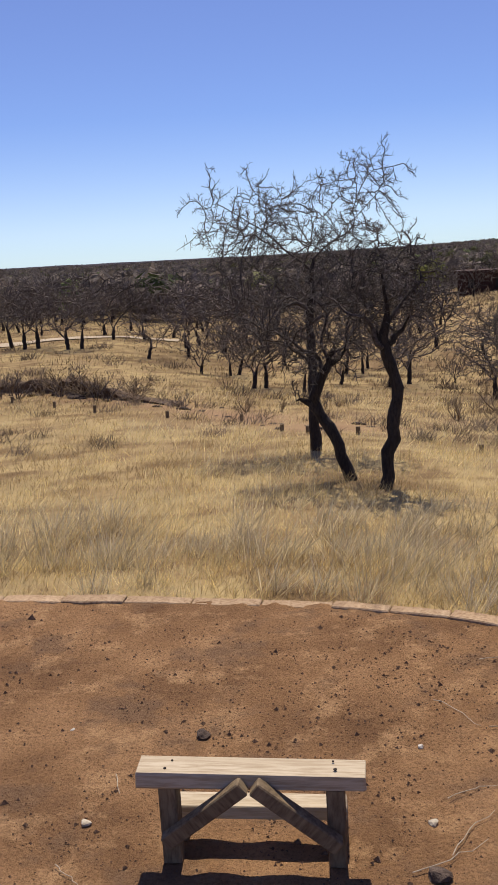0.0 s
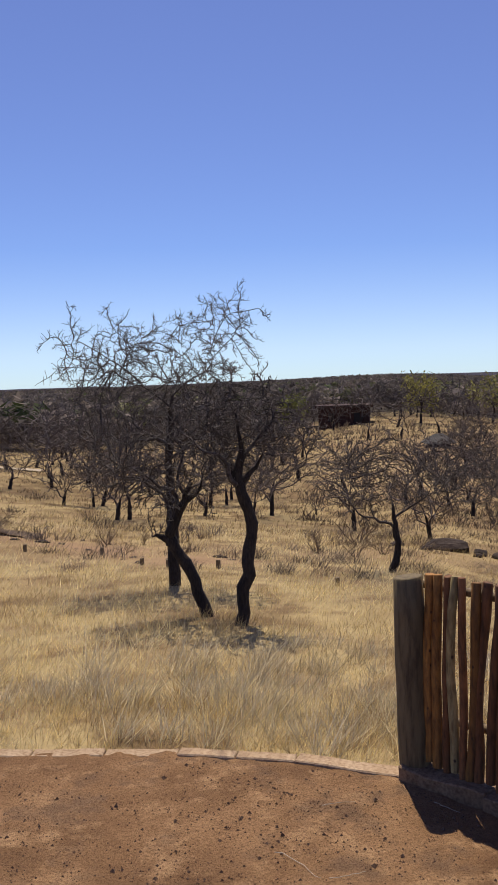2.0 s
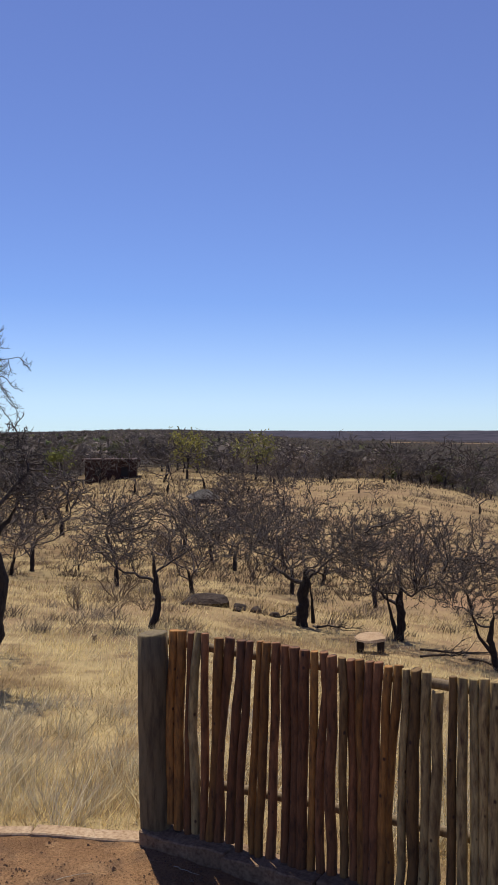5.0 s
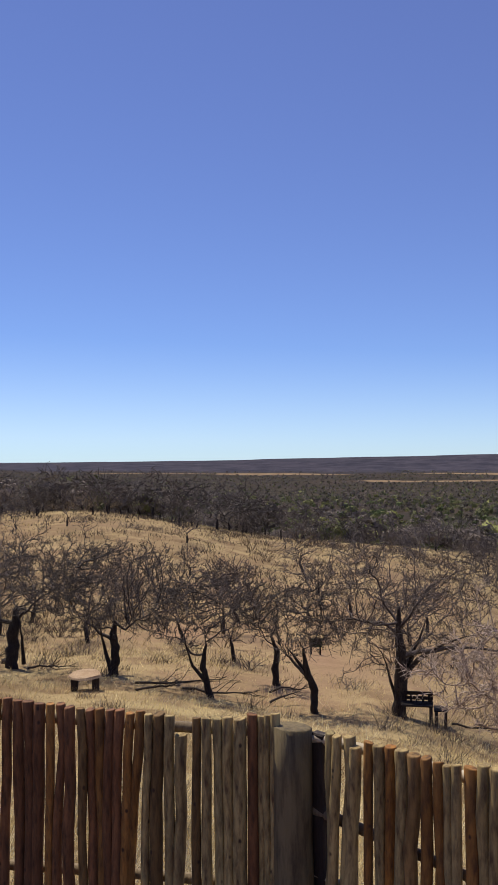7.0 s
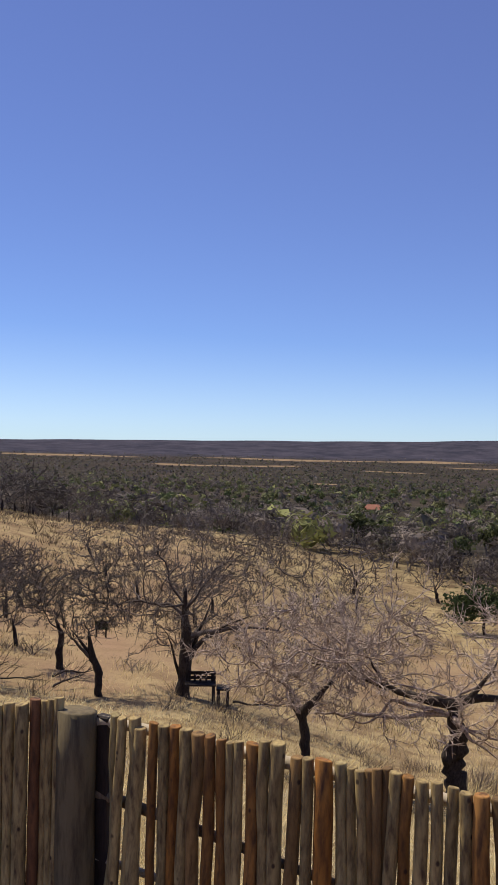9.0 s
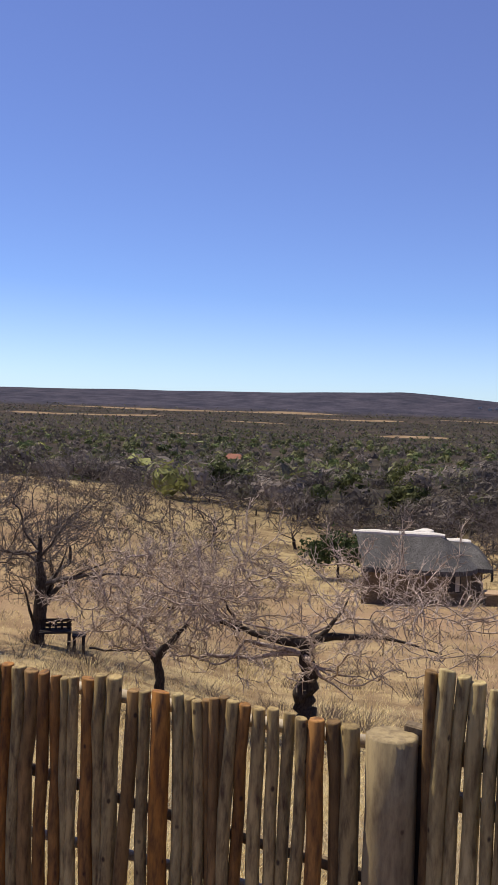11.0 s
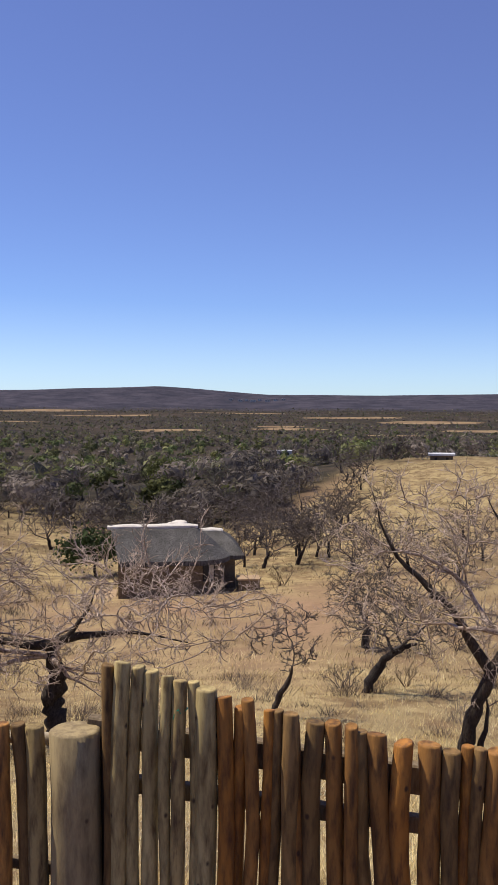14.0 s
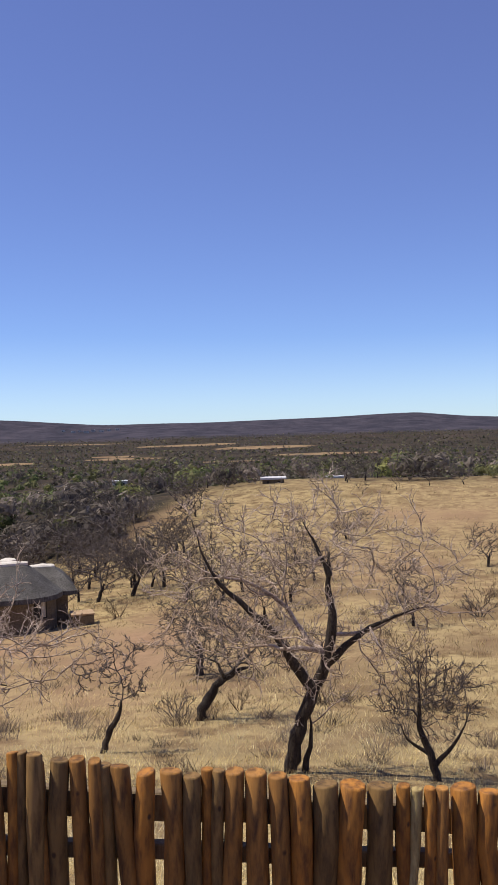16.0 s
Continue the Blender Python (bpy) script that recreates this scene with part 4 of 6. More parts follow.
# bushy trees on the near side of the knoll
for i in range(26):
    b, r = rng.uniform(7, 27), rng.uniform(34, 74)
    if 13 < b < 17.5:
        continue
    repeat(rng.choice(SHAPES), CX + math.sin(radians(b)) * r, CY + math.cos(radians(b)) * r, rng.uniform(.6, .95))
# the thicket across the far side of the meadow
for i in range(85):
    b, r = rng.uniform(-17, 17), rng.uniform(52, 92)
    if b < -8 and r < 68 or 12.8 < b < 17.2:
        continue
    BELT.append((CX + math.sin(radians(b)) * r, CY + math.cos(radians(b)) * r, rng.uniform(.7, 1.1)))
# dry shrubs: on the bank of the meadow, then over the slopes
for x, y, s in ((-8.2, 32, 1), (-7.4, 31.4, 1.1), (-6.6, 31.8, .9), (-5.8, 31, 1.1), (-5, 30.6, .8), (-4.2, 29.8, 1), (-9.2, 32.6, 1.1), (-3, 28.8, .7), (-1.5, 27.8, .6), (.5, 27, .6), (2.6, 26.2, .6), (6.3, 24.5, .8), (7.2, 23.8, .7), (8.2, 24.4, .6)):
    repeat(rng.choice(SHRUBS), x, y, s)
for x, y in ((-8, 34), (-6, 32.5), (-4.5, 31), (-3.1, 30), (-1.9, 28.2), (-.8, 26.8), (.2, 25.2), (1.1, 23), (1.7, 21.6), (2.6, 20.5)):
    for _ in range(3 if x < -2 else 1):
        repeat(rng.choice(SHRUBS), x + rng.gauss(0, .8), y + rng.gauss(0, .6), rng.uniform(.5, .95) if x < -2 else rng.uniform(.3, .5))
for i in range(24):
    b, r = rng.uniform(22, 50), rng.uniform(38, 82)
    repeat(rng.choice(SHRUBS), CX + math.sin(radians(b)) * r, CY + math.cos(radians(b)) * r, rng.uniform(.6, 1.5))
for i in range(60):
    b, r = rng.uniform(8, 104), math.exp(rng.uniform(math.log(26), math.log(112)))
    x, y = CX + math.sin(radians(b)) * r, CY + math.cos(radians(b)) * r
    if abs(b - 73) < 7 and r < 62 or bare(x, y) > .6:
        continue
    repeat(rng.choice(SHRUBS), x, y, rng.uniform(.6, 1.2) * (1 + r / 160))


def tree_belt():
    """The far bare trees, too many to count, as one joined object."""
    V, Fc, slot, base = [], [], [], 0
    mats = [BARK, TWIG, TWIG_MID]
    kinds = []
    for t in FAR_SHAPES:
        kinds.append([(np.array([v.co[:] for v in o.data.vertices]), [list(p.vertices) for p in o.data.polygons], mats.index(o.data.materials[0])) for o in t.children])
    for x, y, sc in BELT:
        a = rng.uniform(0, 6.28)
        turn = np.array([[math.cos(a), -math.sin(a), 0], [math.sin(a), math.cos(a), 0], [0, 0, rng.uniform(.9, 1.1)]]) * sc
        for v, f, k in rng.choice(kinds):
            V.append(v @ turn.T + (x, y, float(height(x, y))))
            Fc += [[q + base for q in p] for p in f]
            slot += [k] * len(f)
            base += len(v)
    me = mesh_of("bare_trees", np.concatenate(V), Fc, mats[0], True)
    for m in mats[1:]:
        me.materials.append(m)
    me.polygons.foreach_set("material_index", slot)
    tagged(new("distant_trees", me), "belt of leafless grey-brown trees along the hill and woods", "trees", kind="stuff")


tree_belt()
for s in SHAPES + FAR_SHAPES + SHRUBS:
    for o in (s, *s.children_recursive):
        bpy.data.objects.remove(o)


def leafy(x, y, tall, wide, tone, label, leaves=900, leaf=.16):
    """A tree that still has its leaves: stem, limbs and many small leaves with gaps."""
    g = np.random.default_rng(int(x * 10) % 1000)
    t = thing("leafy_tree", stand(x, y), label, "tree")
    solid = [(limb(g, (0, 0, -.3), (.1, 0, tall * .5), 6, .3), np.linspace(.14, .07, 6), 7)]
    heads = []
    for _ in range(11):
        d = unit(g.normal(0, 1, 3) + np.array([0, 0, .3]))
        e = np.array([0, 0, tall * .62]) + d * np.array([wide, wide, tall * .34]) * g.uniform(.55, .95)
        solid.append((limb(g, (.1, 0, tall * g.uniform(.3, .5)), e, 5, .5), np.linspace(.05, .015, 5), 5))
        heads.append(e)
    v, f = tubes(solid)
    part("trunk", mesh_of("trunk", v, f, BARK, True), BARK, t)
    c = np.array(heads)[g.integers(0, len(heads), leaves)] + g.normal(0, wide * .2, (leaves, 3))
    e1, e2 = g.normal(0, leaf, (2, leaves, 3))
    P = np.stack([c - e1 * .5, c + e2 * .5, c + e1 * .5, c - e2 * .5], 1).reshape(-1, 3)
    me = mesh_of("crown", P, (np.arange(leaves)[:, None] * 4 + np.arange(4)).tolist(), LEAF)
    col = np.ones((leaves * 4, 4), np.float32)
    col[:, :3] = np.repeat(np.array(tone) * g.uniform(.7, 1.25, (leaves, 1)), 4, 0)
    me.attributes.new("tone", "FLOAT_COLOR", "POINT").data.foreach_set("color", col.ravel())
    part("crown", me, LEAF, t)
    return t


leafy(30.8, 84.3, 4.8, 2.1, (0.265, 0.242, 0.07), "tree with sparse yellow-green leaves on the hill")
leafy(20.6, 96, 4.0, 1.8, (0.203, 0.211, 0.062), "tree with sparse yellow-green leaves beside the shed")
leafy(38.0, 84, 5.0, 2.4, (0.234, 0.218, 0.078), "tree with sparse yellowish leaves on the hill")
leafy(62.5, 23.2, 3.1, 2.2, (0.039, 0.056, 0.019), "green leafy bush behind the thatched house", 1900)
leafy(104, 31, 3.8, 2.0, (0.094, 0.098, 0.035), "bright green leafy tree beyond the thatched house", 900, .3)
leafy(118, 43, 3.6, 2.2, (0.09, 0.098, 0.035), "green leafy tree in the woods", 900, .3)
leafy(128, 38, 4.0, 2.4, (0.117, 0.121, 0.039), "yellow-green leafy tree in the woods", 900, .3)
leafy(112, 60, 4.0, 2.2, (0.086, 0.094, 0.035), "green leafy tree in the woods", 900, .3)


# ---- the woods of the valley ----
def bushes(name, label, count, r0, r1, leaves, leaf, size, seed, edge=0.05):
    g = np.random.default_rng(seed)
    b = np.radians(g.uniform(-24, 112, count * 3))
    r = np.exp(g.uniform(math.log(r0), math.log(r1), count * 3))
    x, y = CX + np.sin(b) * r, CY + np.cos(b) * r
    ok = (wood_edge(x, y) > edge) & (bare(x, y) < 0.3) & (fields(np.degrees(b), r) < .45)
    x, y, r, b = x[ok][:count], y[ok][:count], r[ok][:count], np.degrees(b[ok][:count])
    n = len(x)
    z = height(x, y)
    s = size * g.uniform(0.5, 1.3, n)
    pal = np.array([(0.133, 0.11, 0.091), (0.167, 0.137, 0.112), (0.113, 0.102, 0.068), (0.143, 0.143, 0.062), (0.095, 0.115, 0.043), (0.19, 0.19, 0.067)])
    bare_side = np.array([.46, .4, .06, .05, .03, 0.0])
    green_side = np.array([.2, .17, .19, .21, .16, .07])
    side = np.clip((b - 34) / 20, 0, 1) * np.clip((r - 110) / 120, 0.1, 1)
    pick = np.array([g.choice(6, p=bare_side * (1 - q) + green_side * q) for q in side])
    tone = pal[pick] * g.uniform(.55, 1.7, (n, 1))
    # distance haze put into the tone: beyond 700 m bushes blend to grey-brown
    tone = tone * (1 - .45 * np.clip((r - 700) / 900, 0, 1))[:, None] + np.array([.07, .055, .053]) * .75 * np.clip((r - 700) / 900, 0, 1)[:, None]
    d = g.normal(0, 1, (n, leaves, 3))
    d /= np.linalg.norm(d, axis=2)[..., None]
    lump = 0.75 + 0.35 * np.sin(d[..., 0] * 4 + g.uniform(0, 6, (n, 1))) * np.sin(d[..., 2] * 5 + g.uniform(0, 6, (n, 1)))
    rad = (g.uniform(.35, 1, (n, leaves)) ** .5) * lump
    c = d * rad[..., None] * s[:, None, None] * np.array([1, 1, .72])
    c[..., 2] += s[:, None] * .62
    c += np.stack([x, y, z], 1)[:, None, :]
    e1, e2 = g.normal(0, 1, (2, n, leaves, 3)) * (leaf * s)[None, :, None, None] / size
    # bare bushes are all twigs, the green ones have leaves
    bare_one = (pick < 3)[:, None, None]
    e1, e2 = np.where(bare_one, e1 * 1.4, e1), np.where(bare_one, e2 * .5, e2)
    # they lie along the outside of the bush
    e1 -= d * (e1 * d).sum(-1)[..., None] * .75
    e2 -= d * (e2 * d).sum(-1)[..., None] * .75
    v = np.stack([c - e1 * .5 - e2 * .3, c + e1 * .5 - e2 * .3, c + e2 * .7], 2).reshape(-1, 3)
    me = bpy.data.meshes.new(name)
    nt = n * leaves
    me.vertices.add(nt * 3)
    me.vertices.foreach_set("co", v.astype(np.float32).ravel())
    me.loops.add(nt * 3)
    me.loops.foreach_set("vertex_index", np.arange(nt * 3, dtype=np.int32))
    me.polygons.add(nt)
    me.polygons.foreach_set("loop_start", np.arange(0, nt * 3, 3, dtype=np.int32))
    me.update(calc_edges=True)
    col = np.ones((n, leaves * 3, 4), np.float32)
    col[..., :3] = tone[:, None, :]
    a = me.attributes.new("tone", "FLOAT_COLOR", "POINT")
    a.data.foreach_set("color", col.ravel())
    me.materials.append(LEAF)
    return tagged(new(name, me), label, "bushes", kind="stuff")


bushes("bushland", "grey and olive bushes at the edge of the valley", 820, 85, 280, 240, .5, 2.8, 51, 0.03)
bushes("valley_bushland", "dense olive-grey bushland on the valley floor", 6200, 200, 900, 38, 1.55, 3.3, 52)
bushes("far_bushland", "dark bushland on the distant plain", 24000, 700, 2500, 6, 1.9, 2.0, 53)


# ---- grass ----
def grass(name, label, count, r0, r1, b0, b1, tall, wide, seed, clump, loose=1.15, pal=None):
    g = np.random.default_rng(seed)
    m = count // clump
    b = np.radians(g.uniform(b0, b1, m * 2))
    r = np.exp(g.uniform(math.log(r0), math.log(r1), m * 2))
    x, y = CX + np.sin(b) * r, CY + np.cos(b) * r
    ok = (yard_distance(x, y) > 0.16) & (g.uniform(0, 1, m * 2) > bare(x, y) * 1.15 + 0.25 * (swell(x, y, 3.2, 61) > 0.3))
    x, y, r = x[ok][:m], y[ok][:m], r[ok][:m]
    m = len(x)
    vig = np.clip(.75 + .4 * swell(x, y, .9, 68) + .5 * swell(x, y, 2.6, 62) + .35 * swell(x, y, 9, 63), .35, 1.5)
    pal = np.array(pal) if pal else np.array([(.3, .21, .105), (.55, .415, .19), (.75, .61, .3), (.8, .69, .4), (.5, .41, .265)])
    q = np.clip(2.2 + 1.5 * swell(x, y, .8, 67) + 2.0 * swell(x, y, 3.5, 64) + 2.2 * swell(x, y, 13, 65) + g.normal(0, .8, m), 0, 4.9).astype(int)
    tone = pal[q]
    n = m * clump
    rep = lambda a: np.repeat(a, clump, axis=0)
    sp = rep(.03 + .006 * r)
    bx, by = rep(x) + g.normal(0, 1, n) * sp, rep(y) + g.normal(0, 1, n) * sp
    keep = yard_distance(bx, by) > 0.1
    bz = height(bx, by)
    h = tall * rep(vig) * g.uniform(.45, 1.15, n)
    w = wide * rep(.5 + r / 14) * g.uniform(.7, 1.3, n)
    la = rep(2.0 * swell(x, y, 4.5, 66)) + g.uniform(-2.6, 2.6, n)
    lean = g.uniform(.15, loose, n) * h
    wx, wy = .12 * h, -.05 * h          # the wind lays it over a little
    fa = g.uniform(0, 6.283, n)
    fx, fy = np.cos(fa) * w, np.sin(fa) * w
    P = np.empty((n, 4, 3), np.float32)
    mx, my, mz = bx + np.cos(la) * (lean * .5) + wx * .5, by + np.sin(la) * (lean * .5) + wy * .5, bz - .015 + h * .5
    tx, ty, tz = bx + np.cos(la) * lean + wx, by + np.sin(la) * lean + wy, bz + h
    P[:, 0] = np.stack([bx - fx, by - fy, bz - .03], 1)
    P[:, 1] = np.stack([bx + fx, by + fy, bz - .03], 1)
    P[:, 2] = np.stack([mx + fx, my + fy, mz], 1)
    P[:, 3] = np.stack([tx, ty, tz], 1)
    P, tones = P[keep], rep(tone)[keep]
    n = len(P)
    me = bpy.data.meshes.new(name)
    me.vertices.add(n * 4)
    me.vertices.foreach_set("co", P.ravel())
    idx = (np.arange(n)[:, None] * 4 + np.array([0, 1, 2, 0, 2, 3])).astype(np.int32)
    me.loops.add(n * 6)
    me.loops.foreach_set("vertex_index", idx.ravel())
    me.polygons.add(n * 2)
    me.polygons.foreach_set("loop_start", np.arange(0, n * 6, 3, dtype=np.int32))
    me.update(calc_edges=True)
    col = np.ones((n, 4, 4), np.float32)
    col[..., :3] = (tones * g.uniform(.55, 1.45, (n, 1)))[:, None, :]
    a = me.attributes.new("tone", "FLOAT_COLOR", "POINT")
    a.data.foreach_set("color", col.ravel())
    me.materials.append(GRASS)
    return tagged(new(name, me), label, "grass", kind="stuff")


grass("meadow_grass", "knee-high dry straw-coloured grass", 185000, 4.0, 34, -24, 108, .21, .0021, 71, 8, 1.7)
grass("slope_grass", "short dry yellow grass on the slopes", 66000, 28, 125, -24, 108, .24, .0036, 72, 7, 1.4, [(0.133, 0.094, 0.055), (0.257, 0.183, 0.09), (0.421, 0.32, 0.148), (0.484, 0.382, 0.195), (0.211, 0.152, 0.094)])
grass("dry_scrub", "low tangled grey-brown scrub among the grass", 26000, 18, 105, -24, 108, .5, .003, 73, 55, 1.7, [(0.133, 0.098, 0.07), (0.156, 0.117, 0.09), (0.101, 0.078, 0.058), (0.187, 0.148, 0.117), (0.125, 0.101, 0.078)])
grass("knoll_scrub", "small dark tufts and dead weeds on the knoll", 16000, 36, 92, 12, 62, .42, .0042, 75, 22, 1.5, [(0.078, 0.058, 0.043), (0.101, 0.078, 0.058), (0.07, 0.051, 0.039), (0.125, 0.094, 0.066), (0.086, 0.066, 0.051)])
grass("seeding_tufts", "tall pale grass tufts near the kerb", 8000, 5.8, 10, -24, 40, .46, .003, 74, 60, 1.3, [(0.53, 0.452, 0.281), (0.562, 0.484, 0.328), (0.468, 0.39, 0.234), (0.546, 0.468, 0.312), (0.484, 0.421, 0.296)])

# ---- kerb of the yard ----
kerb = thing("kerb", Matrix(), "low concrete kerb edging the dirt yard", "kerb", kind="structure")
EDGE = YARD[1:10]


def kerb_block(a, b, z0, z1, w, jit=0.006, mat=KERB):
    a, b = Vector((*a, 0)), Vector((*b, 0))
    d = b - a
    bm = bmesh.new()
    box(bm, 0, d.length - 0.005, -w / 2, w / 2, z0, z1, None, 0.008)
    es = [e for e in bm.edges if abs(e.verts[0].co.x - e.verts[1].co.x) > d.length * .7]
    bmesh.ops.subdivide_edges(bm, edges=es, cuts=9, use_grid_fill=True)
    for v in bm.verts:
        if v.co.z > z0 + .05:
            n = noise.noise_vector((v.co + a) * 9) * .6 + noise.noise_vector((v.co + a) * 3)
            v.co += Vector((n.x * .4, n.y, n.z * .7)) * jit * 2.2
    ob = part("kerb_stone", bm, mat, kerb)
    ob.matrix_basis = Matrix.Translation(a) @ Matrix.Rotation(math.atan2(d.y, d.x), 4, "Z")
    return ob


for (a, b), n, top in zip(zip(EDGE[:5], EDGE[1:6]), (4, 2, 3, 2, 1), (.006, .008, .008, .012, .024)):
    for i in range(n):
        p = [a[k] + (b[k] - a[k]) * i / n for k in (0, 1)]
        q = [a[k] + (b[k] - a[k]) * (i + 1) / n for k in (0, 1)]
        kerb_block(p, q, -.2, (.002 if .2 < p[0] < .9 else top) + rng.uniform(-.004, .004), .125 + rng.uniform(-.015, .015), .006)
for a, b, n in ((EDGE[5], EDGE[6], 4), (EDGE[6], EDGE[7], 4), (EDGE[7], EDGE[8], 7)):
    for i in range(n):
        p = [a[k] + (b[k] - a[k]) * i / n for k in (0, 1)]
        q = [a[k] + (b[k] - a[k]) * (i + 1) / n for k in (0, 1)]
        kerb_block(p, q, -.25, .1 + rng.uniform(-.02, .02), .2, .012, SOILED_SHADED)

# ---- pole fence ----
fence = thing("pole_fence", Matrix(), "rustic fence of upright wooden poles on thick round posts", "fence")


def pole(x, y, z0, z1, r, mat, name="pole", bend=0.012, lean=(0, 0), sides=9, rings=7, label=""):
    g = np.random.default_rng(rng.randrange(10**6))
    u = np.linspace(0, 1, rings)
    ox, oy = np.cumsum(g.normal(0, bend, rings)), np.cumsum(g.normal(0, bend, rings))
    ox, oy = ox - ox[0] * (1 - u) - ox[-1] * u, oy - oy[0] * (1 - u) - oy[-1] * u
    L = z1 - z0
    pts = np.stack([ox + lean[0] * u, oy + lean[1] * u, u * L], 1)
    rad = r * (1.06 - .07 * u) * (1 + g.normal(0, .035, rings))
    pts = np.concatenate([pts, [pts[-1] + (0, 0, .006)]])
    rad = np.concatenate([rad, [rad[-1] * .88]])
    v, f = tubes([(pts, rad, sides)])
    # an uneven, sawn top
    tilt = g.normal(0, .1, 2)
    tops = v[-2 * sides:]
    tops[:, 2] += (tops[:, 0] - pts[-1][0]) * tilt[0] + (tops[:, 1] - pts[-1][1]) * tilt[1]
    me = mesh_of(name, v, f, mat, True)
    me.polygons[len(me.polygons) - 1].use_smooth = False
    ob = part(name, me, mat, fence, label)
    ob.location = (x, y, z0)
    ob.rotation_euler = (0, 0, 0)
    return ob


P1, P2, P3, P4 = (2.38, 5.15), (3.69, 3.163), (3.833, .95), (3.98, -3.0)
pole(*P1, -.2, 1.275, .092, POST_DARK, "post", .003, (-.03, 0), 16, label="thick cracked grey timber post")
pole(*P2, -.2, 1.275, .094, POST_DARK, "post", .003, (0, 0), 16, label="thick brown timber post")
pole(*P3, -.2, 1.285, .093, POST, "post", .003, (0.01, 0), 16, label="thick brown timber post")


def bay(a, b, along, tops, girths, leans, kinds, low):
    """Poles between two posts: places along the bay, heights and radii in mm, lean in mm a metre, a letter for the wood."""
    d = (Vector(b) - Vector(a)).normalized()
    for s, top, r, lean, kind in zip(along, tops, girths, leans, kinds):
        n = Vector((d.y, -d.x)) * rng.uniform(-.012, .012)
        foot = low(s / 1000)
        z, run = top / 1000, lean / 1000 * (top / 1000 - foot)
        pole(a[0] + d.x * (s / 1000 - run) + n.x, a[1] + d.y * (s / 1000 - run) + n.y, foot, z, max(22, r + 2.5) / 1000, WOODS[kind], lean=(d.x * run, d.y * run), bend=rng.choice((.004, .007, .01)))


WOODS = {"R": POLE_RED, "M": POLE_MAHOGANY, "D": POLE_DARK, "B": POLE_BROWN, "G": POLE_GREY, "O": POLE_ORANGE}
bay(P1, P2,
    (125, 192, 260, 316, 372, 473, 540, 627, 687, 747, 798, 852, 911, 976, 1044, 1104, 1155, 1211, 1269, 1320, 1377, 1437, 1489, 1546, 1595, 1645, 1697, 1754, 1816, 1897, 1946, 1999, 2053, 2120, 2178, 2224, 2260, 2297),
    (1303, 1311, 1309, 1315, 1318, 1303, 1311, 1308, 1311, 1315, 1318, 1321, 1312, 1314, 1307, 1308, 1308, 1299, 1294, 1289, 1299, 1297, 1301, 1288, 1297, 1289, 1292, 1288, 1199, 1287, 1288, 1290, 1297, 1300, 1319, 1312, 1322, 1335),
    (29, 28, 23, 25, 22, 28, 28, 26, 21, 21, 22, 24, 27, 30, 29, 20, 22, 27, 21, 24, 27, 24, 24, 22, 24, 19, 29, 24, 27, 21, 23, 22, 27, 32, 25, 18, 18, 22),
    (23, 22, 22, 18, 9, 54, 68, 68, 63, 42, 44, 31, 2, 7, 17, 17, 13, -2, -10, -18, -17, 15, 28, 35, 43, 35, 25, 18, 40, 10, -7, -5, 0, 3, 6, -2, 0, 5),
    "RRMGMRMMMRRMMMMRMMDMRMMRRBDBBDBGBBMBBB", lambda s: .1 - .02 * s + rng.uniform(-.03, .04))
bay(P2, P3,
    (228, 282, 338, 378, 459, 515, 572, 635, 701, 764, 819, 867, 909, 967, 1029, 1092, 1181, 1239, 1308, 1373, 1424, 1465, 1501, 1538, 1570, 1614, 1663, 1715, 1771, 1834, 1887, 1944, 2002, 2066),
    (1291, 1290, 1295, 1256, 1296, 1294, 1299, 1299, 1294, 1296, 1287, 1287, 1298, 1295, 1321, 1322, 1282, 1293, 1300, 1296, 1288, 1289, 1294, 1311, 1315, 1313, 1307, 1299, 1305, 1297, 1293, 1297, 1295, 1290),
    (20, 22, 27, 29, 18, 25, 24, 27, 29, 23, 23, 18, 18, 27, 24, 30, 26, 23, 35, 23, 20, 15, 17, 15, 14, 24, 21, 24, 21, 21, 22, 28, 26, 33),
    (44, 42, 53, 31, 34, 11, 9, 12, -4, -12, -20, -20, -8, -13, -5, 28, 45, -10, -5, -1, -14, -27, -23, -22, -18, 26, 30, -5, -16, 9, 14, -2, -38, -35),
    "GBBBRBOBDRRBBRBBDBOGBBDDDBRBBBBRDB", lambda s: .08)
bay(P3, P4,
    (134, 189, 244, 290, 353, 400, 445, 496, 561, 621, 643, 721, 751, 794, 799, 884, 944, 1009, 1032, 1095, 1188, 1276, 1350, 1405, 1445, 1501, 1576, 1653, 1728, 1823, 1921, 2019, 2103, 2149, 2194, 2238, 2318, 2407),
    (1536, 1548, 1531, 1516, 1504, 1491, 1484, 1468, 1443, 1401, 1435, 1401, 1400, 1361, 1397, 1365, 1366, 1365, 1342, 1338, 1316, 1316, 1297, 1315, 1311, 1305, 1298, 1289, 1272, 1248, 1245, 1231, 1227, 1216, 1220, 1218, 1215, 1202),
    (21, 28, 22, 27, 20, 24, 18, 37, 27, 25, 22, 17, 15, 32, 28, 33, 28, 23, 33, 33, 35, 39, 30, 20, 21, 33, 40, 33, 40, 45, 45, 46, 24, 19, 18, 23, 45, 37),
    (22, 31, 31, -1, 29, 14, 8, 3, -10, 26, -22, 21, 14, -21, -5, -23, -27, -1, -33, -58, -27, 4, 14, 23, 22, 14, 10, 4, -1, 12, 24, 14, 45, 32, 22, 25, 5, 7),
    "DGGGGBGGOORODRDDRRDRORDODRRRODODOGOROO", lambda s: .06)
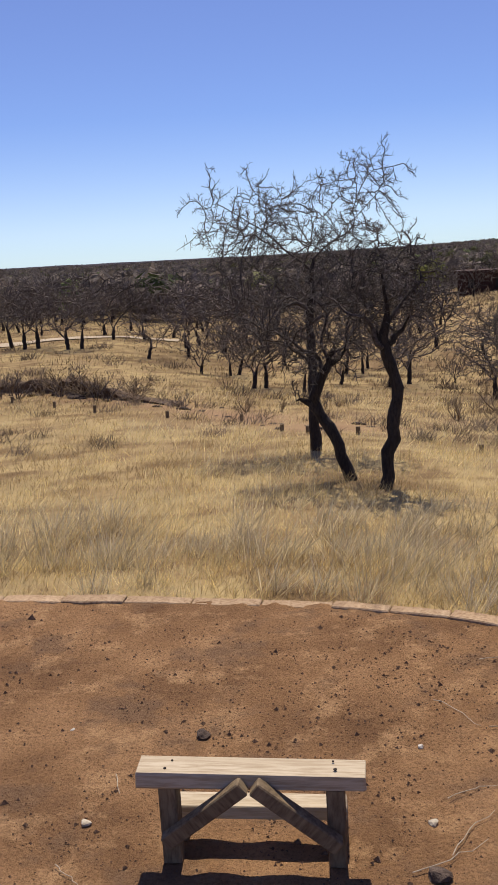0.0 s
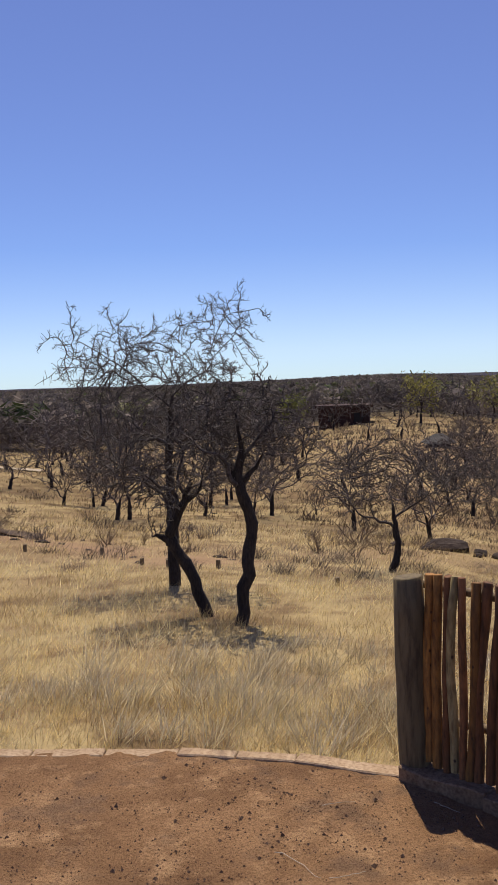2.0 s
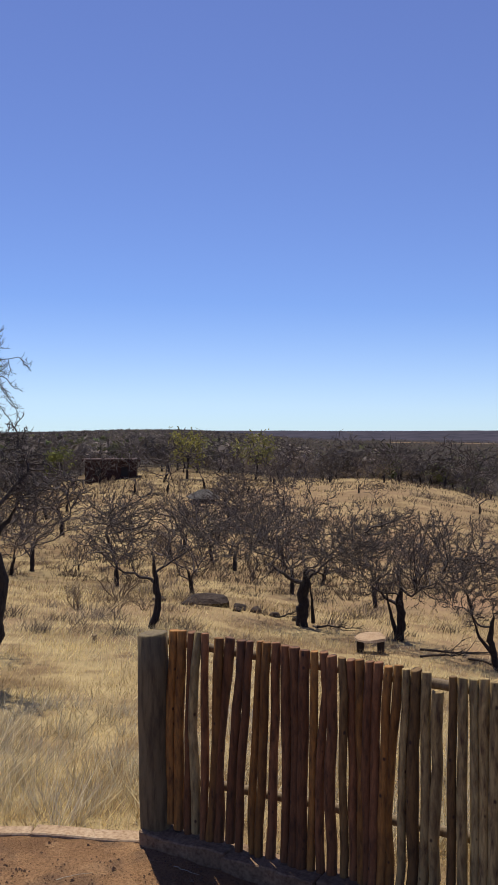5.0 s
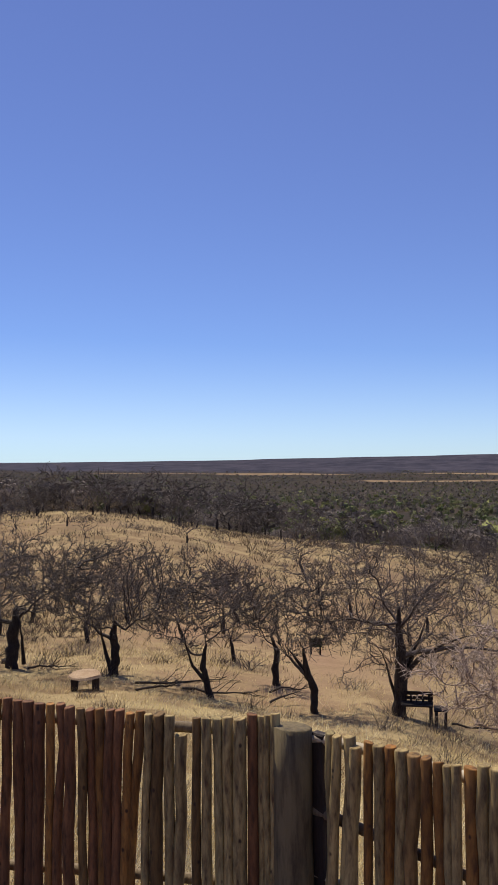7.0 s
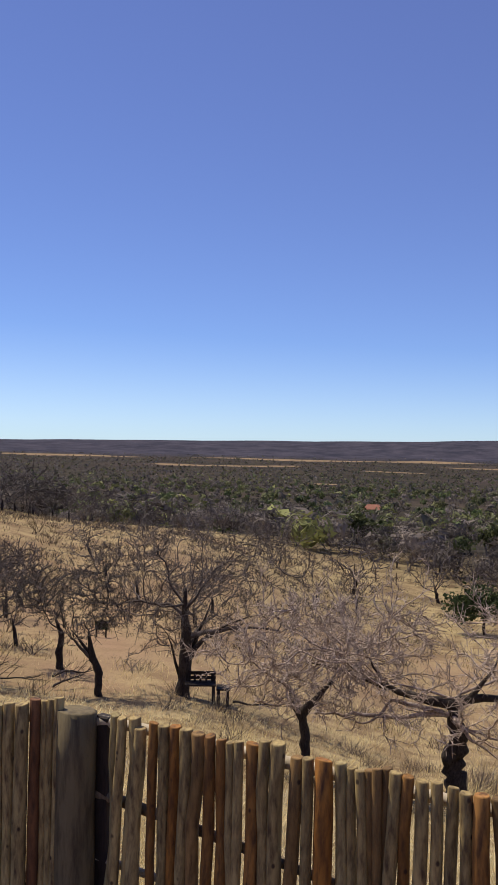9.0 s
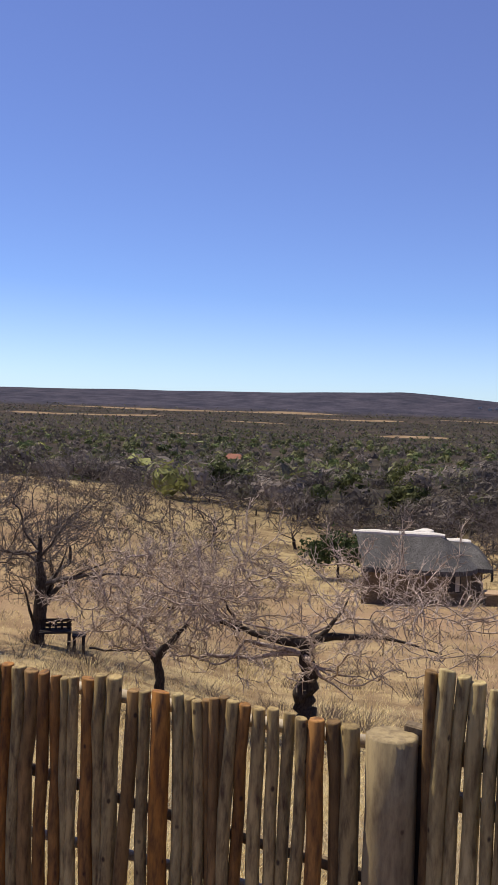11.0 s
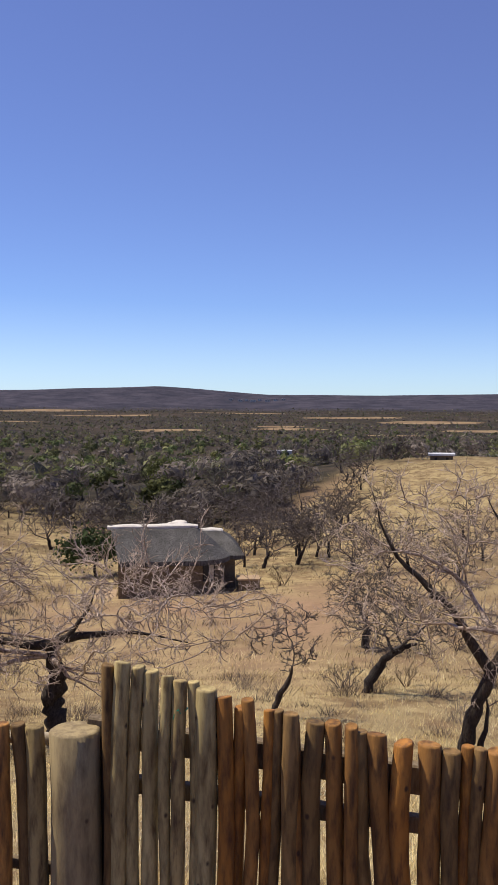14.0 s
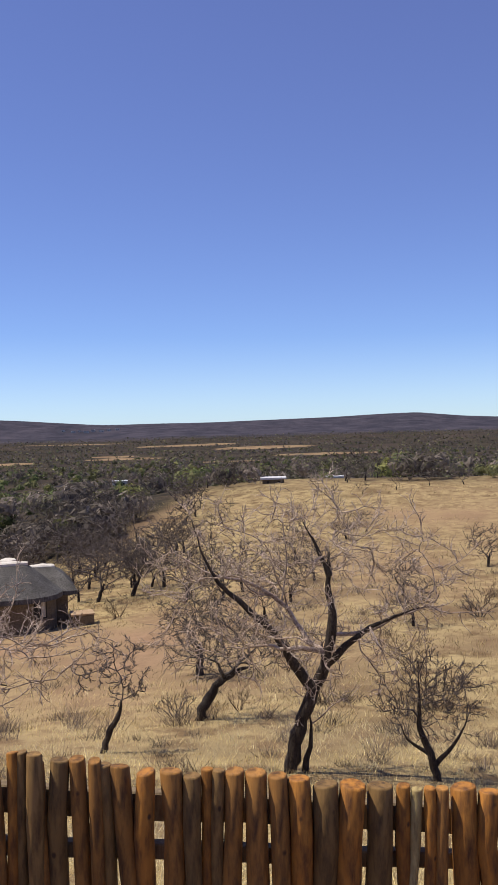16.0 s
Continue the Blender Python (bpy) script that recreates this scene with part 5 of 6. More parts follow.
# the last stretch of the fence
bay(P3, P4, range(2480, 3900, 84), [1195 + (k * 37) % 23 - 12 for k in range(17)], [34 + (k * 5) % 9 for k in range(17)], [(k * 7) % 21 - 10 for k in range(17)], "ORODOROBODROODRRO", lambda s: .06)


def rail(a, b, z, r, out, mat=RAIL, fall=0.0):
    d = Vector((b[0] - a[0], b[1] - a[1]))
    n = Vector((-d.y, d.x)).normalized() * out
    g = np.random.default_rng(rng.randrange(10**6))
    p = limb(g, (a[0] + n.x, a[1] + n.y, z), (b[0] + n.x, b[1] + n.y, z - fall), 9, .02)
    v, f = tubes([(p, np.full(9, r) * g.uniform(.93, 1.07, 9), 8)])
    part("rail", mesh_of("rail", v, f, mat, True), mat, fence)


rail(P1, P2, 1.222, .026, .075, LEGWOOD)
rail(P1, P2, .38, .028, .075, LEGWOOD, -.09)
rail(P2, P3, 1.222, .027, .075, OLDWOOD)
rail(P2, P3, .885, .026, .075, LEGWOOD, .17)
rail(P2, P3, .575, .02, .075, OLDWOOD)
# sawn beams behind the last bay
for z0, z1, h, at in ((1.27, .93, .05, .085), (1.09, .8, .029, .08), (.45, .43, .03, .085)):
    d = Vector((P4[0] - P3[0], P4[1] - P3[1], z1 - z0))
    bm = bmesh.new()
    box(bm, .02, d.length, -.025, .025, -h, h, None, .006)
    es = [e for e in bm.edges if abs(e.verts[0].co.x - e.verts[1].co.x) > 2]
    bmesh.ops.subdivide_edges(bm, edges=es, cuts=12)
    for v in bm.verts:
        v.co += noise.noise_vector(v.co * 2.3 + Vector((z0 * 9, 0, 0))) * .012
    ob = part("rail", bm, LEGWOOD, fence)
    ob.matrix_basis = Matrix.Translation((P3[0] + at, P3[1], z0)) @ Matrix.Rotation(math.atan2(d.y, d.x), 4, "Z") @ Matrix.Rotation(-math.asin(d.z / d.length), 4, "Y")
# dark square stakes behind two of the posts
for (x, y), dx, dy in ((P2, .09, -.1), (P3, .07, -.125)):
    bm = bmesh.new()
    box(bm, x + dx - .03, x + dx + .03, y + dy - .045, y + dy + .045, -.2, 1.25, None, .006, .003)
    part("stake", bm, BOARDM, fence, "dark square stake")
# a green string knotted round one pole, its ends hanging
spots = [(math.cos(a) * .0285, math.sin(a) * .0285, .003 * math.sin(3 * a)) for a in np.linspace(0, 2 * math.pi, 15)]
v, f = tubes([(spots, [.0022] * 15, 5), ([(-.03, .006, 0), (-.033, .012, -.012), (-.031, .016, -.03)], [.0022, .002, .0018], 5), ([(-.03, .006, 0), (-.036, -.004, .008), (-.034, -.012, -.006)], [.003, .0026, .002], 5)])
knot = part("string", mesh_of("string", v, f, GREEN, True), GREEN, fence, "green string tied round a pole")
knot.location = (3.847, .552, 1.392)

# ---- bench in the yard ----
bench = thing("bench", pose(.322, 3.1, 0, 0, 0, -7.5) @ Matrix.Diagonal((.97, .97, .97, 1)), "low timber bench with pale worn seat and diagonal braces", "bench")
bm = bmesh.new()
box(bm, -.485, .475, .018, .165, .362, .43, None, .008, .006)
seat = part("seat", bm, OLDWOOD, bench, "pale sun-bleached plank")
for x, y, r in ((-.36, .06, .007), (-.34, .12, .005), (.35, .07, .008), (.34, .13, .005)):
    bm = bmesh.new()
    bmesh.ops.create_cone(bm, cap_ends=True, segments=10, radius1=r, radius2=r * .9, depth=.004)
    bmesh.ops.translate(bm, verts=bm.verts, vec=(x, y, .4335))
    part("knot", bm, BOARDM, seat, "dark knot")
for sx in (-1, 1):
    bm = bmesh.new()
    box(bm, sx * .35 - .039, sx * .35 + .039, .03, .11, 0, .361, None, .006, .002)
    part("leg", bm, LEGWOOD, bench)
    bm = bmesh.new()
    box(bm, sx * .35 - .04, sx * .35 + .04, .18, .26, 0, .13, None, .006, .002)
    part("leg", bm, LEGWOOD, bench)
    bm = bmesh.new()
    box(bm, -.03, .4, -.03, .03, -.032, .032, None, .006, .001)
    br = part("brace", bm, LEGWOOD, bench)
    br.matrix_basis = Matrix.Translation((sx * .045, -.014, .385)) @ (Matrix.Rotation(math.pi, 4, "Z") if sx < 0 else Matrix()) @ Matrix.Rotation(radians(38), 4, "Y")
bm = bmesh.new()
box(bm, -.39, .39, .16, .27, .13, .19, None, .006, .003)
part("stretcher", bm, OLDWOOD, bench, "lower pale plank")

# ---- stones and twigs on the dirt ----


def stone(name, x, y, s, mat, label, group="", flat=.6, z=None, long=1):
    bm = bmesh.new()
    bmesh.ops.create_icosphere(bm, subdivisions=2, radius=s)
    o = Vector((rng.random() * 9, rng.random() * 9, rng.random() * 9))
    for v in bm.verts:
        v.co *= 1 + .5 * noise.noise(v.co / s * .9 + o) + .2 * noise.noise(v.co / s * 2.3 + o)
        v.co.z *= flat
    me = bpy.data.meshes.new(name)
    bm.to_mesh(me)
    bm.free()
    me.materials.append(mat)
    ob = new(name, me)
    ob.location = (x, y, (0 if z is None else z) + s * flat * .45)
    ob.rotation_euler = (0, 0, rng.uniform(0, 6) if long == 1 else -.4)
    ob.scale = (long, 1, 1)
    return tagged(ob, label, "stone", group)


stone("stone", .085, 4.18, .04, ROCK, "fist-sized brown stone lying on the dirt")
stone("pebble", -.62, 4.32, .013, WHITE, "small white pebble on the dirt", "pebbles")
stone("pebble", 1.17, 3.96, .014, WHITE, "small white pebble on the dirt", "pebbles")
stone("pebble", 1.1, 3.34, .022, CURTAIN, "small flat tan stone beside the bench", "pebbles")
stone("pebble", -.42, 3.48, .022, CURTAIN, "small flat tan stone beside the bench", "pebbles")
stone("stone", 1.05, 3.0, .045, ROCK, "brown stone beside the bench")


def gravel():
    """Loose grit: one joined object."""
    g = np.random.default_rng(91)
    n = 52000
    x, y = g.uniform(-3.5, 4.2, n), g.uniform(1.6, 7.0, n)
    ok = (yard_distance(x, y) < -.1) & (g.uniform(0, 1, n) < .18 + .5 * (swell(x, y, 1.3, 23) > .05) + .7 * np.exp(-((x - 1.1) / .9)**2 - ((y - 4.4) / .8)**2))
    x, y = x[ok], y[ok]
    n = len(x)
    s = np.exp(g.normal(-5.55, .55, n))
    base = np.array([(1, 0, 0), (-.5, .87, 0), (-.5, -.87, 0), (0, 0, .9)])
    a = g.uniform(0, 6.28, n)
    P = np.empty((n, 4, 3))
    P[..., 0] = x[:, None] + s[:, None] * (base[:, 0] * np.cos(a)[:, None] - base[:, 1] * np.sin(a)[:, None])
    P[..., 1] = y[:, None] + s[:, None] * (base[:, 0] * np.sin(a)[:, None] + base[:, 1] * np.cos(a)[:, None])
    P[..., 2] = base[:, 2] * s[:, None] + .012 * swell(x, y, 1.6, 21)[:, None]
    f = (np.arange(n)[:, None, None] * 4 + np.array([(0, 1, 3), (1, 2, 3), (2, 0, 3)])).reshape(-1, 3)
    tagged(new("gravel", mesh_of("gravel", P.reshape(-1, 3), f, GRIT)), "loose brown grit strewn over the yard", "gravel", kind="stuff")


gravel()


def twig_on_ground(x0, y0, x1, y1, r=.0024):
    g = np.random.default_rng(rng.randrange(10**6))
    p = limb(g, (x0, y0, .015), (x1, y1, .012), 8, .25)
    p[:, 2] = .014 + .012 * swell(p[:, 0], p[:, 1], 1.6, 21)
    v, f = tubes([(p, np.linspace(r, r * .5, 8), 5)])
    tagged(new("twig", mesh_of("twig", v, f, CURTAIN, True)), "thin dry pale stalk lying on the dirt", "twig", "stalks on the ground")


for q in ((1.33, 4.41, 1.51, 4.11), (1.7, 4.86, 1.9, 4.86), (-.33, 3.85, -.29, 3.68), (1.13, 3.11, 1.38, 3.39), (.95, 3.02, 1.3, 3.2), (-.5, 3.2, -.38, 3.05), (1.55, 4.1, 1.75, 4.12), (2.35, 4.75, 2.45, 4.6), (2.6, 4.35, 2.72, 4.2), (1.2, 3.5, 1.5, 3.62)):
    twig_on_ground(*q)

# ---- thatched house in the valley ----
HX, HY = 53.75, 16.3
house = thing("thatched_house", pose(HX, HY, float(height(HX, HY)) - .1, 0, 0, -73), "small brown plastered house under a grey thatched roof", "house")


def round_end(x, r, n=9):
    return [(x + r * math.sin(math.pi * i / (n - 1)), r * -math.cos(math.pi * i / (n - 1))) for i in range(n)]


def loft(rings, cap=True):
    V = [p for r in rings for p in r]
    k = len(rings[0])
    Fc = [(i * k + j, i * k + (j + 1) % k, (i + 1) * k + (j + 1) % k, (i + 1) * k + j) for i in range(len(rings) - 1) for j in range(k)]
    if cap:
        Fc += [tuple(range(k))[::-1], tuple((len(rings) - 1) * k + j for j in range(k))]
    return V, Fc


def thatched(name, x0, x1, half, z0, z1, lift, over, parent, prow):
    """A thatched roof: a ridge from x0 to x1, a prow over the gable at x0, a round hip at x1."""
    rings = []
    for u, dz in ((0, -.28), (0, 0), (.25, 0), (.55, .06), (.8, .05), (1, 0)):
        z = z0 + (z1 - z0) * u + dz
        w = (half + over) * (1 - u) + .1 * u
        xe = x1 + .0 * u
        left = x0 + prow * (1 - u)
        rings.append([(left, -w, z)] + [(p[0], p[1], z) for p in round_end(xe, w, 11)] + [(left, w, z)])
    v, f = loft(rings)
    return part(name, mesh_of(name, v, f, THATCH), THATCH, parent)


wall = [(-1.9, -2.0)] + round_end(2.45, 2.0, 11) + [(-1.9, 2.0)]
v, f = loft([[(x, y, -.5) for x, y in wall], [(x, y, 2.6) for x, y in wall]])
part("wall", mesh_of("wall", v, f, WALLM), WALLM, house)
thatched("roof", -2.5, 2.45, 2.0, 2.5, 4.35, 0, .4, house, .65)


def saddle(name, p, q, half, tall, parent):
    """A lumpy cement capping over a ridge from p to q."""
    p, q = Vector(p), Vector(q)
    d = q - p
    side = Vector((-d.y, d.x, 0)).normalized()
    rings = []
    for i in range(12):
        u = i / 11
        c, w = p + d * u, half * (.8 + .25 * noise.noise(p * 3 + d * u * 2)) * (.75 if i in (0, 11) else 1)
        h = tall * (.85 + .5 * noise.noise(p * 5 + d * u * 1.7)) * (.6 if i in (0, 11) else 1)
        rings.append([tuple(c + side * w * math.cos(a) + Vector((0, 0, h * math.sin(a) - (.12 if a in (0, math.pi) else 0)))) for a in (0, .25, .8, 1.57, 2.34, 2.9, math.pi)])
    v, f = loft(rings)
    part(name, mesh_of(name, v, f, RIDGE), RIDGE, parent, "pale lumpy cement ridge")


saddle("ridge_cap", (-2.62, 0, 4.24), (2.85, 0, 4.26), .42, .17, house)
saddle("ridge_cap", (1.3, .2, 4.3), (1.9, 1.5, 4.32), .55, .16, house)
# dark boards closing the gable under the prow
bm = bmesh.new()
vs = [bm.verts.new(q) for q in ((-1.95, -1.95, 2.55), (-1.95, 1.95, 2.55), (-2.2, 0, 4.2), (-1.85, -1.95, 2.55), (-1.85, 1.95, 2.55), (-2.1, 0, 4.2))]
for q in ((0, 2, 1), (3, 4, 5), (0, 1, 4, 3), (1, 2, 5, 4), (2, 0, 3, 5)):
    bm.faces.new([vs[k] for k in q])
part("gable", bm, BOARDM, house, "dark timber boards")
# the window in the round end
win = new("window")
win.parent = house
win.matrix_basis = Matrix.Translation((3.42, -1.76, 1.72)) @ Matrix.Rotation(radians(29), 4, "Z") @ Matrix.Diagonal((.72, 1, .82, 1))
bm = bmesh.new()
for x0, x1, z0, z1 in ((-.55, .55, .55, .62), (-.55, .55, -.62, -.55), (-.55, -.48, -.55, .55), (.48, .55, -.55, .55), (-.03, .03, -.55, .55)):
    box(bm, x0, x1, -.06, .05, z0, z1, None, .008)
part("window_frame", bm, FRAME, win)
for sx, mat, nm in ((-.25, FRAME, "pane"), (.25, CURTAIN, "curtain")):
    bm = bmesh.new()
    box(bm, sx - .22, sx + .22, -.02, .02, -.55, .55, None, .004)
    part(nm, bm, mat, win)
bm = bmesh.new()
box(bm, -.62, .62, -.12, .03, -.72, -.63, None, .01)
part("sill", bm, WALLM, win)
# annex
rings = [[(3.0, .2), (5.15, .2), (5.15, 4.2), (3.0, 4.2)]]
v, f = loft([[(x, y, -.5) for x, y in rings[0]], [(x, y, 2.45) for x, y in rings[0]]])
part("annex_wall", mesh_of("annex_wall", v, f, WALLM), WALLM, house)
v, f = loft([[(2.6, -.2, 2.2), (5.7, -.2, 2.2), (5.7, 4.7, 2.2), (2.6, 4.7, 2.2)], [(2.6, -.2, 2.42), (5.7, -.2, 2.42), (5.7, 4.7, 2.42), (2.6, 4.7, 2.42)], [(2.9, .8, 3.15), (5.1, .8, 3.15), (5.1, 3.8, 3.15), (2.9, 3.8, 3.15)], [(3.1, 2.0, 3.65), (4.4, 2.0, 3.65), (4.4, 2.6, 3.65), (3.1, 2.6, 3.65)]])
part("annex_roof", mesh_of("annex_roof", v, f, THATCH), THATCH, house)
saddle("ridge_cap", (3.0, 2.3, 3.62), (4.55, 2.3, 3.62), .42, .2, house)
bm = bmesh.new()
box(bm, 5.2, 6.5, -1.6, -.5, -.5, 1.15, None, .04, .01)
part("low_wall", bm, WALLM, house)
bm = bmesh.new()
box(bm, 5.16, 6.54, -1.65, -.46, 1.152, 1.26, None, .02, .01)
part("coping", bm, KERB, house, "pale stone coping")
bm = bmesh.new()
box(bm, -3.4, -2.1, -2.6, 1.5, -.4, .12, None, .03, .01)
part("step", bm, KERB, house)

# ---- pale track at the far side of the meadow ----
bm = bmesh.new()
us = np.linspace(0, 1, 40)
rows = []
for u in us:
    x, y = -26 + 22 * u, 61 + 2.2 * math.sin(u * 2.2) + 1.5 * u
    rows.append([bm.verts.new((x + .2 * math.sin(u * 40), y + o + .2 * math.sin(u * 25 + o), float(height(x, y + o)) + .07)) for o in (-1.6, -.5, .5, 1.6)])
for a, b in zip(rows, rows[1:]):
    for k in range(3):
        bm.faces.new((a[k], b[k], b[k + 1], a[k + 1]))
me = bpy.data.meshes.new("track")
bm.to_mesh(me)
bm.free()
me.materials.append(noisy("pale_sand", (0.39, 0.32, 0.226), (0.484, 0.413, 0.304), (0.312, 0.242, 0.164), .6, 6, .95))
tagged(new("road", me), "pale sandy track across the dry grass", "road", kind="structure")

# ---- things on the slope ----
table = thing("picnic_table", stand(12.31, 19.12), "round pale stone table on dark block legs", "table")
bm = bmesh.new()
bmesh.ops.create_cone(bm, cap_ends=True, segments=18, radius1=.4, radius2=.38, depth=.05)
for v in bm.verts:
    v.co += Vector((0, 0, .36)) + noise.noise_vector(v.co * 3) * .07
part("tabletop", bm, KERB, table)
for sx in (-.24, .26):
    bm = bmesh.new()
    box(bm, sx - .07, sx + .09, -.2, .2, -.1, .33, None, .02, .015)
    part("leg", bm, BOARDM, table)


def slatted_seat(m, label, w, back):
    t = thing("garden_bench", m, label, "bench")
    for i in range(4):
        bm = bmesh.new()
        box(bm, -w / 2, w / 2, -.25 + i * .13, -.14 + i * .13, .42, .46, None, .006)
        part("slat", bm, BOARDM, t)
    for sx in (-w / 2 + .06, w / 2 - .06):
        for y in (-.22, .2):
            bm = bmesh.new()
            box(bm, sx - .04, sx + .04, y - .04, y + .04, -.1, .42 if y < 0 or not back else .66, None, .006)
            part("leg", bm, BOARDM, t)
    if back:
        for i in range(2):
            bm = bmesh.new()
            box(bm, -w / 2, w / 2, .17, .2, .5 + i * .12, .59 + i * .12, None, .006)
            part("back_slat", bm, BOARDM, t)
        for i in range(5):
            bm = bmesh.new()
            x = -w / 2 + .1 + i * (w - .2) / 4
            box(bm, x - .03, x + .03, .13, .16, .42, .72, None, .004)
            part("upright", bm, BOARDM, t)
    return t


slatted_seat(stand(19.3, 14.6), "dark wooden bench with slatted back under a tree", .8, True)
slatted_seat(stand(19.75, 14.2), "small dark wooden stool seat under a tree", .35, False)
sign = thing("notice_board", stand(25.3, 24.0), "small dark green board on two posts", "sign")
for sx in (-.17, .17):
    bm = bmesh.new()
    box(bm, sx - .03, sx + .03, -.03, .03, -.1, .62, None, .005)
    part("post", bm, BOARDM, sign)
bm = bmesh.new()
box(bm, -.24, .24, -.055, -.03, .3, .62, None, .005)
part("board", bm, noisy("green_board", (0.039, 0.055, 0.027), (0.062, 0.078, 0.039), (0.023, 0.031, 0.016), 3, 12), sign)

for x, y, s, fl, lo in ((10.9, 26.9, .42, .75, 1.9), (11.9, 26.4, .26, .7, 1), (12.2, 25.8, .2, .8, 1), (12.6, 25.2, .16, .8, 1), (11.5, 25.6, .14, .8, 1), (13.0, 24.6, .18, .7, 1), (10.1, 26.3, .2, .6, 1), (9.6, 27.4, .24, .6, 1), (-7.0, 32.0, .22, .5, 1), (-6.1, 31.6, .18, .6, 1), (-5.2, 31.0, .2, .5, 1), (-4.0, 29.5, .14, .6, 1)):
    stone("boulder", x, y, s, DARKROCK, "dark brown boulder in the dry grass", "boulders", fl, float(height(x, y)) - .04, lo)
for x, y in ((-8, 34), (-6, 32.5), (-4.5, 31), (-3.1, 30), (-1.9, 28.2), (-.8, 26.8), (.2, 25.2), (1.1, 23), (1.7, 21.6), (2.6, 20.5)):
    for _ in range(5 if x < -2 else 3):
        u, w = x + rng.gauss(0, .7), y + rng.gauss(0, .45)
        stone("boulder", u, w, rng.uniform(.07, .26) * (1 if x < -2 else .6), DARKROCK, "dark brown rock half buried in the bank", "rocks of the bank", rng.uniform(.4, .7), float(height(u, w)) - .03, rng.choice((1.01, 1.3, 1.7)))
for x, y, h in ((-7.32, 30.26, .27), (-5.5, 28.2, .25), (-3.93, 26.2, .27), (-1.67, 24.3, .23), (.34, 23.4, .24), (1.24, 20, .2), (1.77, 19.3, .2), (2.8, 18.8, .22), (4.7, 16.1, .2)):
    bm = bmesh.new()
    bmesh.ops.create_cone(bm, cap_ends=True, segments=10, radius1=.05, radius2=.045, depth=h + .2)
    for v in bm.verts:
        v.co += noise.noise_vector(v.co * 9 + Vector((x, y, 0))) * .012
    me = bpy.data.meshes.new("stump")
    bm.to_mesh(me)
    bm.free()
    me.materials.append(LEGWOOD)
    ob = new("wooden_stump", me)
    ob.location = (x, y, float(height(x, y)) + h / 2 - .14)
    tagged(ob, "short sawn-off wooden stake in the grass", "stake", "row of stakes")

def fallen(x, y, length, turn, label="dark dead branch lying on the ground"):
    g = np.random.default_rng(int(abs(x * 100)))
    z = float(height(x, y))
    main = limb(g, (0, 0, .08), (length, 0, .1), 8, .25)
    out = [(main, np.linspace(.035, .01, 8), 6)]
    sprout(g, out, main, .014, length * .4, 0, (8, 5), np.array([0, 0, -.5]), 0.1, .8, (4, 3))
    for p, r, k in out:
        p[:, 2] = np.clip(p[:, 2], .02, .6)
    v, f = tubes(out)
    ob = new("fallen_branch", mesh_of("fallen_branch", v, f, BARK_MID, True))
    ob.matrix_world = pose(x, y, z, 0, 0, turn)
    return tagged(ob, label, "branch", "fallen branches")


for q in ((14.1, 19.6, 2.4, -30), (15.0, 18.8, 2.0, -55), (13.3, 18.4, 1.2, -10), (12.9, 23.0, 1.3, -40), (12.2, 24.4, 1.0, 20), (20.2, 14.2, 1.6, -60), (17.9, 18.6, 1.2, -20), (16.6, 17.2, 1.4, 10)):
    fallen(*q)

# ---- cut bank across the meadow ----
def cut_bank(line, tall):
    """A low eroded scarp of dark soil that faces the yard, its top running back into the meadow."""
    V, n = [], 90
    p = np.array(line, float)
    u = np.linspace(0, len(p) - 1, n)
    X, Y = np.interp(u, np.arange(len(p)), p[:, 0]), np.interp(u, np.arange(len(p)), p[:, 1])
    for i in range(n):
        x, y = X[i], Y[i]
        h = tall * min(1, i / 8, (n - 1 - i) / 30) * (.7 + .5 * noise.noise((x * .9, y * .9, 0)) + .3 * noise.noise((x * 3, y * 3, 1)))
        for back, lift in ((-.15, -.12), (0, .15), (.03, .45), (-.05, .8), (.02, 1.0), (.35, 1.02), (1.1, .6), (2.4, -.1)):
            w = noise.noise_vector((x * 2.2, y * 2.2, lift * 4)) * .13 * (.2 < lift < 1.01)
            qx, qy = x + back * .35 + w.x, y + back * .94 + w.y
            V.append((qx, qy, float(height(qx, qy)) + h * lift - .03))
    f = [(i * 8 + j, (i + 1) * 8 + j, (i + 1) * 8 + j + 1, i * 8 + j + 1) for i in range(n - 1) for j in range(7)]
    soil = noisy("bank_soil", (0.086, 0.055, 0.037), (0.187, 0.129, 0.078), (0.047, 0.031, 0.023), 1.6, 11, 0.95, (1, 1, 1), 1.0, 0.08)
    tagged(new("cut_bank", mesh_of("cut_bank", V, f, soil)), "low eroded bank of dark brown soil across the meadow", "bank", kind="structure")


cut_bank(((-10.5, 34.6), (-8, 33.4), (-6, 32), (-4.5, 30.6), (-3.1, 29.4), (-1.5, 27.6)), .55)

# ---- posts of a field fence ----
for i in range(9):
    x, y = 62 + i * 2.7, 47.5 - i * .9
    bm = bmesh.new()
    bmesh.ops.create_cone(bm, cap_ends=True, segments=8, radius1=.06, radius2=.05, depth=1.5)
    for v in bm.verts:
        v.co += Vector((v.co.z * rng.gauss(0, .03), 0, 0)) + noise.noise_vector(v.co * 6 + Vector((x, y, 0))) * .012
    me = bpy.data.meshes.new("field_post")
    bm.to_mesh(me)
    bm.free()
    me.materials.append(LEGWOOD)
    ob = new("field_post", me)
    ob.location = (x, y, float(height(x, y)) + .55)
    tagged(ob, "thin grey wooden post standing in dry grass", "post", "field fence posts")

# ---- buildings far off ----


